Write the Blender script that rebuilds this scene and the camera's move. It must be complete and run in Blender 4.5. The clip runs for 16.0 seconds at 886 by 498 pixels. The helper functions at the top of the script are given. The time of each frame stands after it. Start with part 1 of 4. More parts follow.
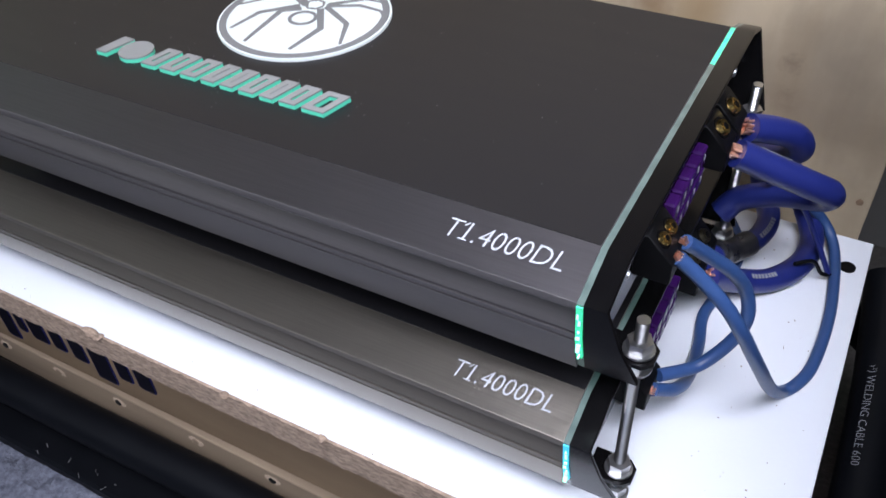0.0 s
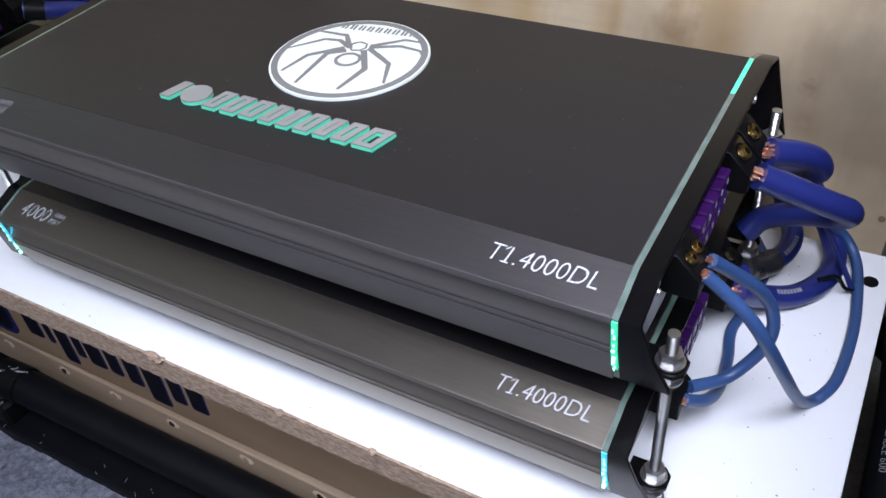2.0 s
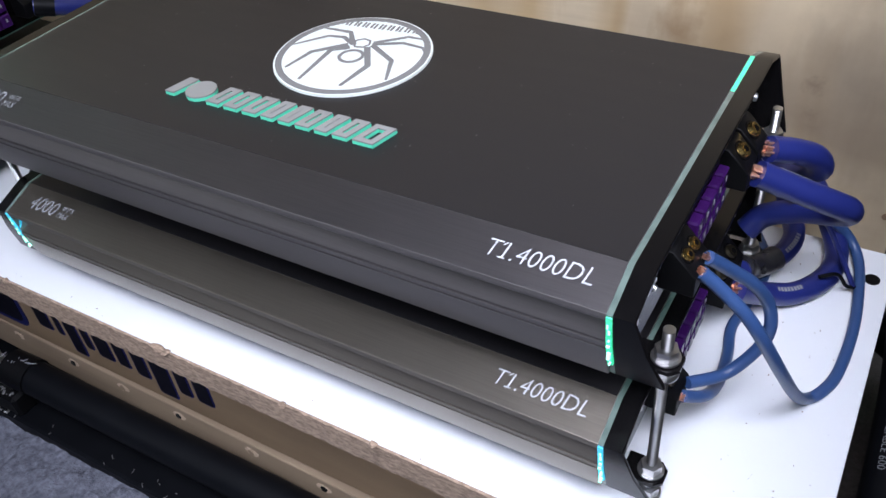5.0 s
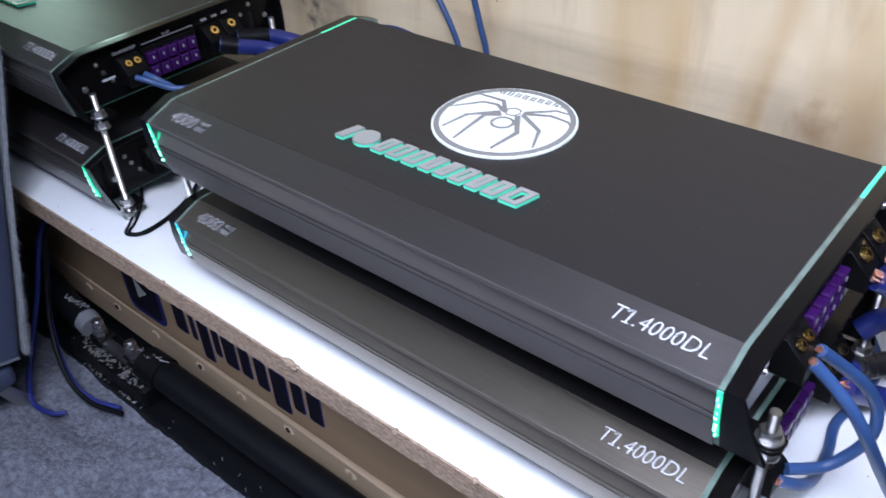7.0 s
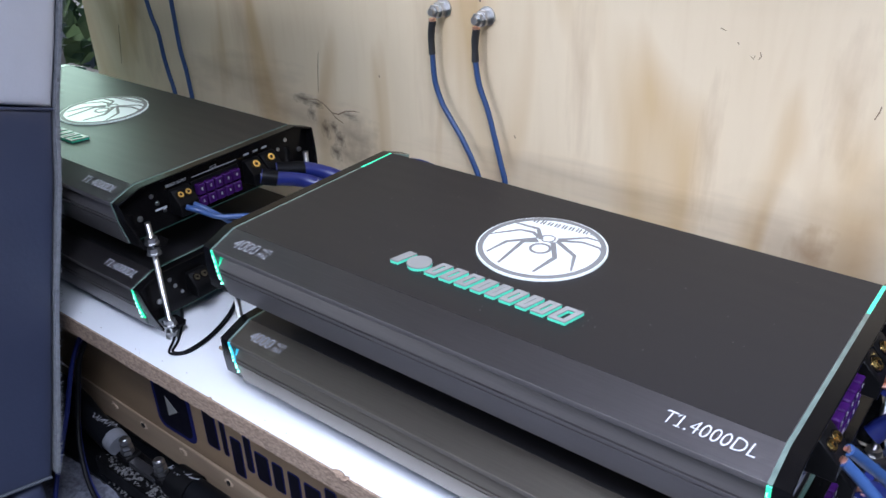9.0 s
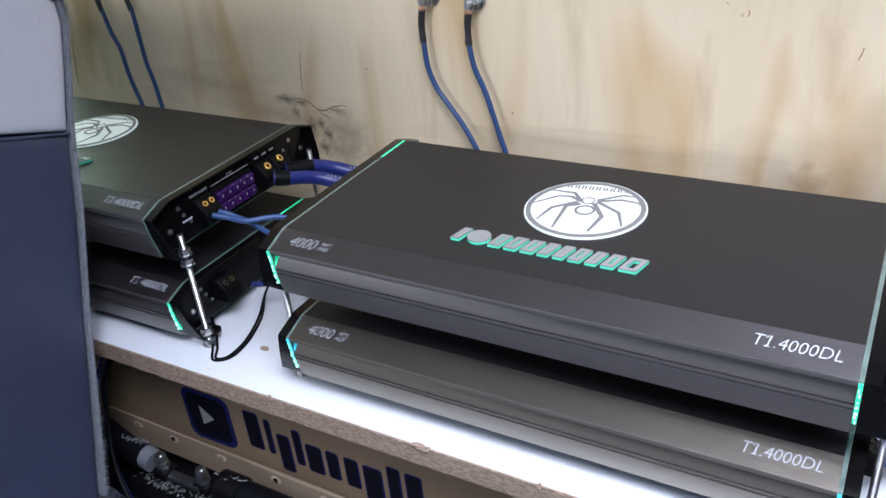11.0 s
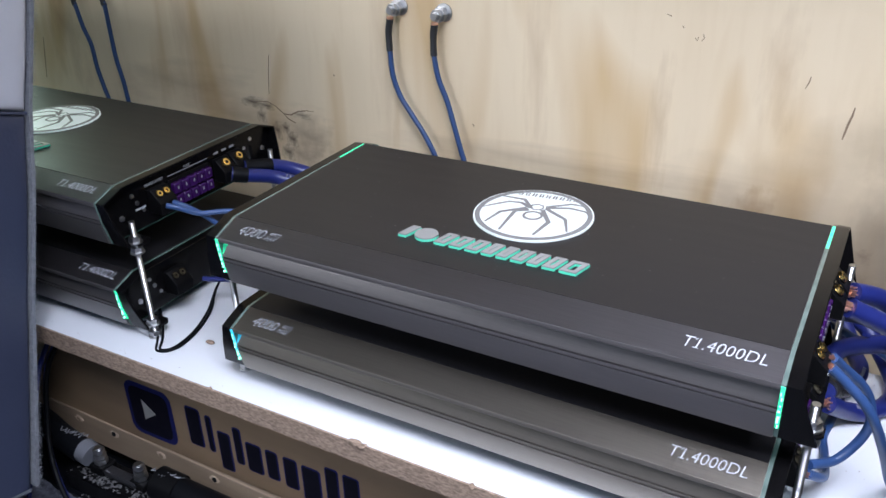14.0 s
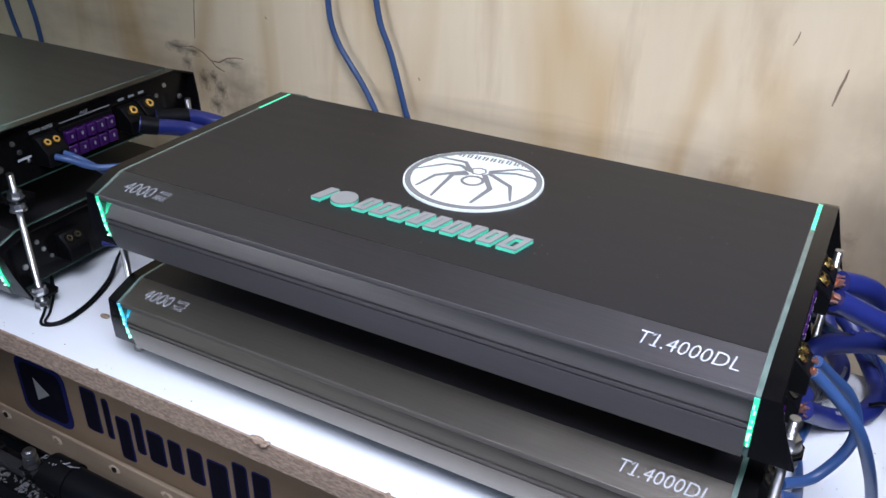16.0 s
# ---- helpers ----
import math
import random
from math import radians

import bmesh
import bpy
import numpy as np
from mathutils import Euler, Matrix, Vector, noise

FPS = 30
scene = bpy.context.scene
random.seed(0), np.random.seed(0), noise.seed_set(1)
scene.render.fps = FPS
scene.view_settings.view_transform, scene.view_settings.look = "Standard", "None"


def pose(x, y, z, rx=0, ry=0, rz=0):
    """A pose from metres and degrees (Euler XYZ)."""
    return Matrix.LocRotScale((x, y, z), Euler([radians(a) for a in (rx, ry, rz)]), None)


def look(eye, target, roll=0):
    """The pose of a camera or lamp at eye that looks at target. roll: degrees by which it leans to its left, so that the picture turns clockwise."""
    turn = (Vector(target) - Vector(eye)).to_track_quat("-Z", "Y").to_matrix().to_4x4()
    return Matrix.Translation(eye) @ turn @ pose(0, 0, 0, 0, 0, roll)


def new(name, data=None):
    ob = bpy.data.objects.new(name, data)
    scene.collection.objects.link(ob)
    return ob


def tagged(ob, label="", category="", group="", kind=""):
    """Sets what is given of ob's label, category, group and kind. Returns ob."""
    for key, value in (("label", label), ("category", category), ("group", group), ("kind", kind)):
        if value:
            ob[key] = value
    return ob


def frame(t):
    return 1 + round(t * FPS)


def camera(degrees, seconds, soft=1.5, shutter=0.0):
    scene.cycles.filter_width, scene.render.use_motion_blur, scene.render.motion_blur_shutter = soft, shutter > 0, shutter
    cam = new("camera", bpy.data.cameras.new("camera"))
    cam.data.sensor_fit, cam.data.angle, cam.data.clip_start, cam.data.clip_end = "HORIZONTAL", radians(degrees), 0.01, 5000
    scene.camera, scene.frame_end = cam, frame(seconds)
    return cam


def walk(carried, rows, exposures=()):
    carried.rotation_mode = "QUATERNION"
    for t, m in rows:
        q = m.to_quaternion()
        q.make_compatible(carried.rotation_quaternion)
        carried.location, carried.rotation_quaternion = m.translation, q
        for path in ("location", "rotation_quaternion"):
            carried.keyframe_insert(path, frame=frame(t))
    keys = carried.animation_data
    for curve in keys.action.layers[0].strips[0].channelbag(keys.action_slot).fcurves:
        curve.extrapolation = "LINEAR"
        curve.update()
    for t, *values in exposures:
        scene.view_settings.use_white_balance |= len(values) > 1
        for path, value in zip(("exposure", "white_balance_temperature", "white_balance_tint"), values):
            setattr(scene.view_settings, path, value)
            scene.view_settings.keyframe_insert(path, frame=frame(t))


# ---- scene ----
cam = camera(55.72, 16.0, soft=1.5, shutter=0.3)
# All plan numbers below are in plan units; U turns them into metres.
U = 0.78
PATH = [
    (0, (0.6312, -0.2601, 0.4688), (0.2528, 0.3784, -0.2012), -3.26),
    (0.5, (0.6353, -0.2691, 0.4886), (0.2603, 0.3941, -0.1592), -4.13),
    (1, (0.6423, -0.2740, 0.4915), (0.2611, 0.3998, -0.1416), -4.91),
    (1.5, (0.6384, -0.2873, 0.4976), (0.2354, 0.3708, -0.1385), -5.44),
    (2, (0.6379, -0.2889, 0.4943), (0.2234, 0.3511, -0.1527), -5.86),
    (2.5, (0.6359, -0.2858, 0.4873), (0.2155, 0.3467, -0.1633), -5.91),
    (3, (0.6360, -0.2866, 0.4904), (0.2120, 0.3394, -0.1642), -6.20),
    (5.5, (0.6481, -0.2888, 0.5027), (0.2226, 0.3445, -0.1438), -6.15),
    (6, (0.6487, -0.2869, 0.5136), (0.2133, 0.3514, -0.1212), -5.94),
    (6.5, (0.6680, -0.3095, 0.5203), (0.1849, 0.3134, -0.0950), -3.38),
    (7, (0.6529, -0.3363, 0.5290), (0.1124, 0.2641, -0.0604), -3.42),
    (7.5, (0.6464, -0.3528, 0.5470), (0.0671, 0.2460, -0.0061), -3.66),
    (8, (0.6494, -0.3592, 0.5606), (0.0609, 0.2649, 0.0465), -3.51),
    (8.5, (0.6538, -0.3761, 0.5699), (0.0751, 0.2803, 0.0860), -3.63),
    (9, (0.6397, -0.4214, 0.5694), (0.0820, 0.2615, 0.0977), -2.37),
    (9.5, (0.6073, -0.4577, 0.5734), (0.0732, 0.2332, 0.0863), -4.15),
    (12, (0.5431, -0.5651, 0.5971), (0.1031, 0.1910, 0.1125), -5.41),
    (12.5, (0.5472, -0.5689, 0.5973), (0.1032, 0.1915, 0.1233), -4.77),
    (13, (0.5511, -0.5704, 0.5948), (0.1022, 0.1909, 0.1268), -4.32),
    (13.5, (0.5651, -0.5582, 0.5831), (0.1181, 0.2074, 0.1204), -3.41),
    (14, (0.5827, -0.5462, 0.5611), (0.1380, 0.2237, 0.1035), -1.78),
    (14.5, (0.5850, -0.5182, 0.5452), (0.1517, 0.2558, 0.0835), -0.59),
    (15, (0.5726, -0.4866, 0.5288), (0.1485, 0.2910, 0.0645), 0.45),
    (15.5, (0.5553, -0.4496, 0.5149), (0.1374, 0.3255, 0.0410), 0.93),
    (16, (0.5660, -0.4303, 0.5011), (0.1565, 0.3412, 0.0142), 0.98),
]
walk(cam, [(t, look(Vector(eye) * U, Vector(target) * U, roll)) for t, eye, target, roll in PATH],
     exposures=((0, -0.70, 6250, 14), (5.5, -0.68, 6250, 14), (7.5, -0.40, 5850, 14), (9, -0.43, 5850, 14), (12, -0.42, 6100, 13), (14, -0.50, 6100, 13), (16, -0.58, 6050, 13)))

# ---- world and light ----
world = bpy.data.worlds.new("sky")
scene.world = world
world.use_nodes = True
wn = world.node_tree.nodes
sky = wn.new("ShaderNodeTexSky")
sky.sky_type, sky.sun_disc = "NISHITA", False
sky.sun_elevation, sky.sun_rotation = radians(70), radians(37)
wn["Background"].inputs["Strength"].default_value = 0.10
world.node_tree.links.new(sky.outputs[0], wn["Background"].inputs["Color"])
sun = new("sun", bpy.data.lights.new("sun", "SUN"))
sun.data.energy, sun.data.angle, sun.data.color = 4.0, radians(2), (1.0, 0.97, 0.93)
sun.matrix_world = look((0.9, 1.2, 4.2), (0, 0, 0))
# Area lamp added above the roof gap, aimed to match the shelf's brightness.
key_light = new("key_light", bpy.data.lights.new("key_light", "AREA"))
key_light.data.shape, key_light.data.size, key_light.data.size_y = "RECTANGLE", 0.9, 0.6
key_light.data.energy, key_light.data.color = 18.5, (0.87, 0.90, 1.0)
key_light.data.spread = radians(84)
key_light.matrix_world = look((0.76, -0.42, 1.12), (0.54, 0.0, 0.0))
far_light = new("far_window_light", bpy.data.lights.new("far_window_light", "AREA"))
far_light.data.shape, far_light.data.size, far_light.data.size_y = "RECTANGLE", 0.50, 0.45
far_light.data.energy, far_light.data.color = 6.5, (0.72, 1.0, 0.78)
far_light.matrix_world = look((-1.02, 0.575, 0.40), (-0.25, 0.05, 0.16))
# Fill lamp added at the front left to brighten the plywood and metal edges.
left_fill_light = new("left_fill_light", bpy.data.lights.new("left_fill_light", "AREA"))
left_fill_light.data.shape, left_fill_light.data.size, left_fill_light.data.size_y = "RECTANGLE", 0.80, 0.32
left_fill_light.data.energy, left_fill_light.data.color = 4.0, (0.95, 0.97, 1.0)
left_fill_light.matrix_world = look((-0.60, -0.775, 0.54), (-0.22, 0.42, 0.50))
left_fill_light.data.spread = radians(84)


# ---- materials ----
def mat(name, color, rough=0.5, metal=0.0, var=0.15, scale=30.0, stretch=(1, 1, 1), bump=0.0, bump_scale=200.0,
        spec=0.5, coat=0.0, emit=None, power=0.0, rough_var=0.1, color2=None, detail=6.0):
    """A procedural surface: colour varied by noise, fine relief, uneven gloss."""
    m = bpy.data.materials.new(name)
    m.use_nodes = True
    nt = m.node_tree
    b = nt.nodes["Principled BSDF"]
    tc = nt.nodes.new("ShaderNodeTexCoord")
    mp = nt.nodes.new("ShaderNodeMapping")
    mp.inputs["Scale"].default_value = stretch
    nt.links.new(tc.outputs["Object"], mp.inputs["Vector"])
    n = nt.nodes.new("ShaderNodeTexNoise")
    n.inputs["Scale"].default_value, n.inputs["Detail"].default_value = scale, detail
    nt.links.new(mp.outputs[0], n.inputs["Vector"])
    ramp = nt.nodes.new("ShaderNodeMix")
    ramp.data_type = "RGBA"
    c = Vector(color)
    dark = Vector(color2) if color2 else c * (1 - var)
    ramp.inputs["A"].default_value = (*dark, 1)
    ramp.inputs["B"].default_value = (*(c if color2 else c * (1 + var)), 1)
    nt.links.new(n.outputs["Fac"], ramp.inputs["Factor"])
    nt.links.new(ramp.outputs["Result"], b.inputs["Base Color"])
    mr = nt.nodes.new("ShaderNodeMapRange")
    mr.inputs["To Min"].default_value, mr.inputs["To Max"].default_value = max(0.02, rough - rough_var), min(1, rough + rough_var)
    nt.links.new(n.outputs["Fac"], mr.inputs["Value"])
    nt.links.new(mr.outputs[0], b.inputs["Roughness"])
    b.inputs["Metallic"].default_value = metal
    b.inputs["Specular IOR Level"].default_value = spec
    b.inputs["Coat Weight"].default_value = coat
    if bump:
        n2 = nt.nodes.new("ShaderNodeTexNoise")
        n2.inputs["Scale"].default_value, n2.inputs["Detail"].default_value = bump_scale, 4
        nt.links.new(mp.outputs[0], n2.inputs["Vector"])
        bp = nt.nodes.new("ShaderNodeBump")
        bp.inputs["Strength"].default_value, bp.inputs["Distance"].default_value = bump, 0.002
        nt.links.new(n2.outputs["Fac"], bp.inputs["Height"])
        nt.links.new(bp.outputs[0], b.inputs["Normal"])
    if emit:
        b.inputs["Emission Color"].default_value = (*emit, 1)
        b.inputs["Emission Strength"].default_value = power
    return m


ALU = mat("brushed_dark_aluminium", (0.184, 0.172, 0.170), 0.36, 0.78, 0.16, 60, (0.6, 25, 25), 0.06, 400)
# Lower amplifier: same metal, its brighter warm reflections put into the colour.
ALU_LOW = mat("brushed_aluminium_lit", (0.270, 0.242, 0.206), 0.37, 0.85, 0.16, 60, (0.6, 25, 25), 0.06, 400)
# Front band of the same metal, lightened in colour for what it reflects.
ALU_BAND = mat("brushed_band", (0.222, 0.208, 0.214), 0.38, 0.9, 0.16, 60, (0.6, 25, 25), 0.06, 400)
TOPCOAT = mat("satin_black_lid", (0.0110, 0.0104, 0.0118), 0.46, 0.0, 0.10, 24, (0.5, 4, 4), 0.02, 500, spec=0.34, rough_var=0.04)
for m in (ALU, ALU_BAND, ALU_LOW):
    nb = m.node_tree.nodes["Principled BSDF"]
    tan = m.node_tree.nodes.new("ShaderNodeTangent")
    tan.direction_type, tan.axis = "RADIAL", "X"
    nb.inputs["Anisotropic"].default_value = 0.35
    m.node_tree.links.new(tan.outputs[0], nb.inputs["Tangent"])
BLACK = mat("black_gloss_plastic", (0.0035, 0.0033, 0.0036), 0.22, 0, 0.3, 40, spec=0.17, rough_var=0.08)
BLACK_MATT = mat("black_matt_plastic", (0.0034, 0.0034, 0.0038), 0.45, 0, 0.3, 60, bump=0.05, spec=0.10)
PURPLE = mat("purple_fuse_plastic", (0.029, 0.006, 0.064), 0.22, 0, 0.3, 80, spec=0.25)
GOLD = mat("gold_plate", (0.95, 0.66, 0.22), 0.24, 1, 0.15, 200)
DULL = mat("dull_dark_brass", (0.10, 0.088, 0.060), 0.42, 1, 0.2, 200)
STEEL = mat("zinc_steel", (0.50, 0.50, 0.50), 0.33, 1.0, 0.15, 120)
COPPER = mat("copper_strand", (0.86, 0.50, 0.36), 0.35, 1, 0.3, 400)
CABLE = mat("blue_cable", (0.012, 0.019, 0.128), 0.38, 0, 0.15, 60, bump=0.03)
WIRE = mat("blue_wire", (0.026, 0.062, 0.172), 0.42, 0, 0.15, 60, bump=0.03)
RUBBER = mat("black_rubber", (0.0026, 0.003, 0.0042), 0.5, 0, 0.3, 50, bump=0.06, spec=0.13)
TAPE = mat("black_tape", (0.02, 0.02, 0.022), 0.3, 0, 0.3, 90, bump=0.3, bump_scale=120)
PRINT = mat("white_print", (0.40, 0.415, 0.44), 0.4, 0, 0.04, 60)
PRINT_DIM = mat("grey_print", (0.22, 0.225, 0.24), 0.5, 0.0, 0.04, 60)
WHITE = mat("white_melamine", (0.68, 0.70, 0.735), 0.32, 0, 0.03, 14, bump=0.02, bump_scale=300)
CHIP = mat("chipboard_edge", (0.50, 0.365, 0.265), 0.85, 0, 0.4, 520, (0.45, 1, 1), color2=(0.045, 0.029, 0.019), bump=0.35, bump_scale=700, detail=2)
def spotted(m, scale, low, high):
    """Uneven glow: bright spots and dim stretches along a lit strip."""
    nt = m.node_tree
    b = nt.nodes["Principled BSDF"]
    tc = nt.nodes.new("ShaderNodeTexCoord")
    v = nt.nodes.new("ShaderNodeTexNoise")
    v.inputs["Scale"].default_value, v.inputs["Detail"].default_value = scale, 3.0
    nt.links.new(tc.outputs["Object"], v.inputs["Vector"])
    mr = nt.nodes.new("ShaderNodeMapRange")
    mr.inputs["From Min"].default_value, mr.inputs["From Max"].default_value = 0.38, 0.72
    mr.inputs["To Min"].default_value, mr.inputs["To Max"].default_value = low, high
    nt.links.new(v.outputs["Fac"], mr.inputs["Value"])
    nt.links.new(mr.outputs[0], b.inputs["Emission Strength"])


ACRYL = mat("clear_acrylic", (0.10, 0.130, 0.118), 0.14, 0, 0.6, 110, emit=(0.10, 0.55, 0.42), power=0.05, coat=0.4)
LED = mat("lit_led", (0.1, 0.7, 0.4), 0.3, 0, 0.1, 80, emit=(0.01, 0.75, 0.30), power=1.5)
LED_B = mat("lit_led_blue", (0.1, 0.5, 0.7), 0.3, 0, 0.1, 80, emit=(0.02, 0.55, 0.75), power=1.3)
spotted(LED, 260, 0.40, 1.6)
spotted(LED_B, 260, 0.40, 1.6)
GLOW = mat("lit_badge", (0.50, 0.51, 0.51), 0.35, 0, 0.02, 60, emit=(0.8, 1.0, 0.93), power=0.45)
BADGE = mat("badge_grey", (0.18, 0.183, 0.183), 0.5, 0.1, 0.08, 100)
LETTER = mat("letter_top", (0.24, 0.245, 0.24), 0.4, 0.1, 0.08, 100)
PLY = mat("plywood", (0.80, 0.685, 0.495), 0.7, 0, 0.1, 6, (1, 1, 0.3), 0.06, 60, color2=(0.635, 0.505, 0.325), detail=3)
PLY_DARK = mat("sign_board", (0.40, 0.275, 0.158), 0.7, 0, 0.2, 11, (0.4, 1, 1.6), 0.08, 120, color2=(0.090, 0.053, 0.027))
BATTEN = mat("pine_batten", (0.42, 0.315, 0.210), 0.75, 0, 0.2, 26, (0.22, 1, 1.5), 0.08, 120, color2=(0.15, 0.105, 0.068))
PLYEDGE = mat("ply_edge", (0.55, 0.42, 0.30), 0.8, 0, 0.2, 80, (1, 1, 6), 0.2, 120)
CARPET = mat("grey_carpet", (0.235, 0.245, 0.295), 0.95, 0, 0.4, 190, color2=(0.004, 0.004, 0.010), bump=1.0, bump_scale=420, spec=0.1, detail=9)
CARPET_DK = mat("dark_carpet", (0.10, 0.09, 0.085), 0.95, 0, 0.4, 200, bump=0.8, bump_scale=350, spec=0.1)
LINER = mat("headliner", (0.17, 0.163, 0.155), 0.9, 0, 0.1, 40, bump=0.3)
LINER_PALE = mat("pale_reflector", (0.50, 0.52, 0.50), 0.9, 0, 0.08, 40, bump=0.3)
LEATHER = mat("navy_leatherette", (0.040, 0.049, 0.088), 0.42, 0, 0.15, 25, bump=0.15, bump_scale=260)
PIPING = mat("grey_piping", (0.09, 0.10, 0.12), 0.5, 0, 0.2, 60)
LEATHER_L = mat("grey_leatherette", (0.50, 0.51, 0.56), 0.45, 0, 0.1, 25, bump=0.15, bump_scale=260)
FUZZ = mat("grey_fleece", (0.23, 0.24, 0.265), 0.95, 0, 0.3, 200, bump=1.0, bump_scale=300, spec=0.1)
SIGNBLUE = mat("blue_paint", (0.013, 0.016, 0.10), 0.6, 0, 0.2, 60, spec=0.2)
SIGNDARK = mat("navy_paint", (0.005, 0.0045, 0.010), 0.6, 0, 0.3, 60, spec=0.15)
FLAKE = mat("pale_flake", (0.105, 0.104, 0.104), 0.3, 0, 0.5, 300)
CLOUDY = mat("cloudy_plastic", (0.13, 0.135, 0.15), 0.4, 0, 0.4, 60)
SIGNGREY = mat("grey_paint", (0.36, 0.35, 0.32), 0.6, 0, 0.15, 60)
LEAF = mat("hedge_leaf", (0.115, 0.18, 0.075), 0.6, 0, 0.4, 3)
GROUND = mat("driveway", (0.30, 0.29, 0.27), 0.9, 0, 0.2, 3, bump=0.3, bump_scale=60)


def stained(m, spots):
    """Adds stains, tones and painted shade to a surface: (x, z, width, height, colour, strength) in plan units, ragged
    by noise.
    """
    nt = m.node_tree
    b = nt.nodes["Principled BSDF"]
    tc = nt.nodes.new("ShaderNodeTexCoord")
    for x, z, w, h, col, amount in spots:
        mp = nt.nodes.new("ShaderNodeMapping")
        mp.vector_type = "TEXTURE"
        mp.inputs["Location"].default_value = (x * U, 0.42 * U, z * U)
        mp.inputs["Scale"].default_value = (w * U, 1, h * U)
        nt.links.new(tc.outputs["Object"], mp.inputs["Vector"])
        n = nt.nodes.new("ShaderNodeTexNoise")
        n.inputs["Scale"].default_value, n.inputs["Detail"].default_value = 2.2, 6
        nt.links.new(mp.outputs[0], n.inputs["Vector"])
        dist = nt.nodes.new("ShaderNodeVectorMath")
        dist.operation = "LENGTH"
        nt.links.new(mp.outputs[0], dist.inputs[0])
        add = nt.nodes.new("ShaderNodeMath")
        add.operation = "MULTIPLY_ADD"
        nt.links.new(n.outputs["Fac"], add.inputs[0])
        add.inputs[1].default_value = 1.6
        nt.links.new(dist.outputs["Value"], add.inputs[2])
        mr = nt.nodes.new("ShaderNodeMapRange")
        mr.inputs["From Min"].default_value, mr.inputs["From Max"].default_value = 0.8, 1.6
        mr.inputs["To Min"].default_value, mr.inputs["To Max"].default_value = amount, 0.0
        nt.links.new(add.outputs[0], mr.inputs["Value"])
        mix = nt.nodes.new("ShaderNodeMix")
        mix.data_type = "RGBA"
        mix.inputs["B"].default_value = (*col, 1)
        nt.links.new(mr.outputs[0], mix.inputs["Factor"])
        old = b.inputs["Base Color"].links[0].from_socket
        nt.links.new(old, mix.inputs["A"])
        nt.links.new(mix.outputs["Result"], b.inputs["Base Color"])


GRIME = (0.19, 0.125, 0.08)
SOOT = (0.12, 0.085, 0.06)
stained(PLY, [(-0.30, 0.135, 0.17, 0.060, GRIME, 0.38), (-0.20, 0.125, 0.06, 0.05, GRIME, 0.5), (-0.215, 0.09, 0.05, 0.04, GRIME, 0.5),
              (-0.3128, 0.1705, 0.030, 0.013, SOOT, 0.9), (-0.269, 0.1295, 0.014, 0.022, SOOT, 0.9), (-0.2513, 0.136, 0.012, 0.014, SOOT, 0.95), (-0.2397, 0.1192, 0.016, 0.018, SOOT, 0.95),
              (-0.2513, 0.096, 0.018, 0.020, SOOT, 0.9), (-0.2974, 0.150, 0.014, 0.016, SOOT, 0.8), (-0.2167, 0.1615, 0.026, 0.008, SOOT, 0.75), (-0.285, 0.168, 0.022, 0.009, SOOT, 0.9),
              (0.4513, 0.1282, 0.035, 0.05, (0.33, 0.20, 0.09), 0.75), (0.5769, 0.1013, 0.014, 0.014, SOOT, 0.8), (0.5795, 0.0718, 0.010, 0.009, SOOT, 0.7), (0.583, 0.060, 0.014, 0.007, SOOT, 0.5),
              # Right end: grime, with the weaker light there also put into the brown.
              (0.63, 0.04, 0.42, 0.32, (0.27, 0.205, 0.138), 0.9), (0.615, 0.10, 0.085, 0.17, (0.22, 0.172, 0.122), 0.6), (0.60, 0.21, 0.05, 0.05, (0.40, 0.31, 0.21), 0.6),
              # Darker band low behind the near stack, then grime behind the far one.
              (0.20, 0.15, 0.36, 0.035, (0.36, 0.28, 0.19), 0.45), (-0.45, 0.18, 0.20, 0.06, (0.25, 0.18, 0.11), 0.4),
              (0.33, 0.22, 0.02, 0.12, (0.42, 0.29, 0.16), 0.45), (0.17, 0.28, 0.025, 0.16, (0.43, 0.30, 0.17), 0.4),
              (-0.06, 0.28, 0.03, 0.18, (0.43, 0.30, 0.17), 0.35), (0.46, 0.30, 0.03, 0.10, (0.43, 0.30, 0.17), 0.4),
              (-0.44, 0.27, 0.03, 0.18, (0.42, 0.29, 0.17), 0.4), (-0.72, 0.25, 0.06, 0.15, (0.30, 0.21, 0.12), 0.5)])
# soft streaks of differing veneer tone, running up the panel
wave = PLY.node_tree.nodes.new("ShaderNodeTexNoise")
wave.inputs["Scale"].default_value, wave.inputs["Detail"].default_value, wave.inputs["Distortion"].default_value = 6.0, 2.0, 1.6
vmap = PLY.node_tree.nodes.new("ShaderNodeMapping")
vmap.inputs["Scale"].default_value = (1.1, 1, 0.30)
vmap.inputs["Rotation"].default_value = (0, radians(-7), 0)
vtc = PLY.node_tree.nodes.new("ShaderNodeTexCoord")
PLY.node_tree.links.new(vtc.outputs["Object"], vmap.inputs["Vector"])
PLY.node_tree.links.new(vmap.outputs[0], wave.inputs["Vector"])
vmix = PLY.node_tree.nodes.new("ShaderNodeMix")
vmix.data_type, vmix.blend_type = "RGBA", "MULTIPLY"
vmix.inputs["B"].default_value = (0.80, 0.70, 0.56, 1)
vfac = PLY.node_tree.nodes.new("ShaderNodeMapRange")
vfac.inputs["From Min"].default_value, vfac.inputs["From Max"].default_value = 0.50, 0.68
PLY.node_tree.links.new(wave.outputs["Fac"], vfac.inputs[0])
PLY.node_tree.links.new(vfac.outputs[0], vmix.inputs["Factor"])
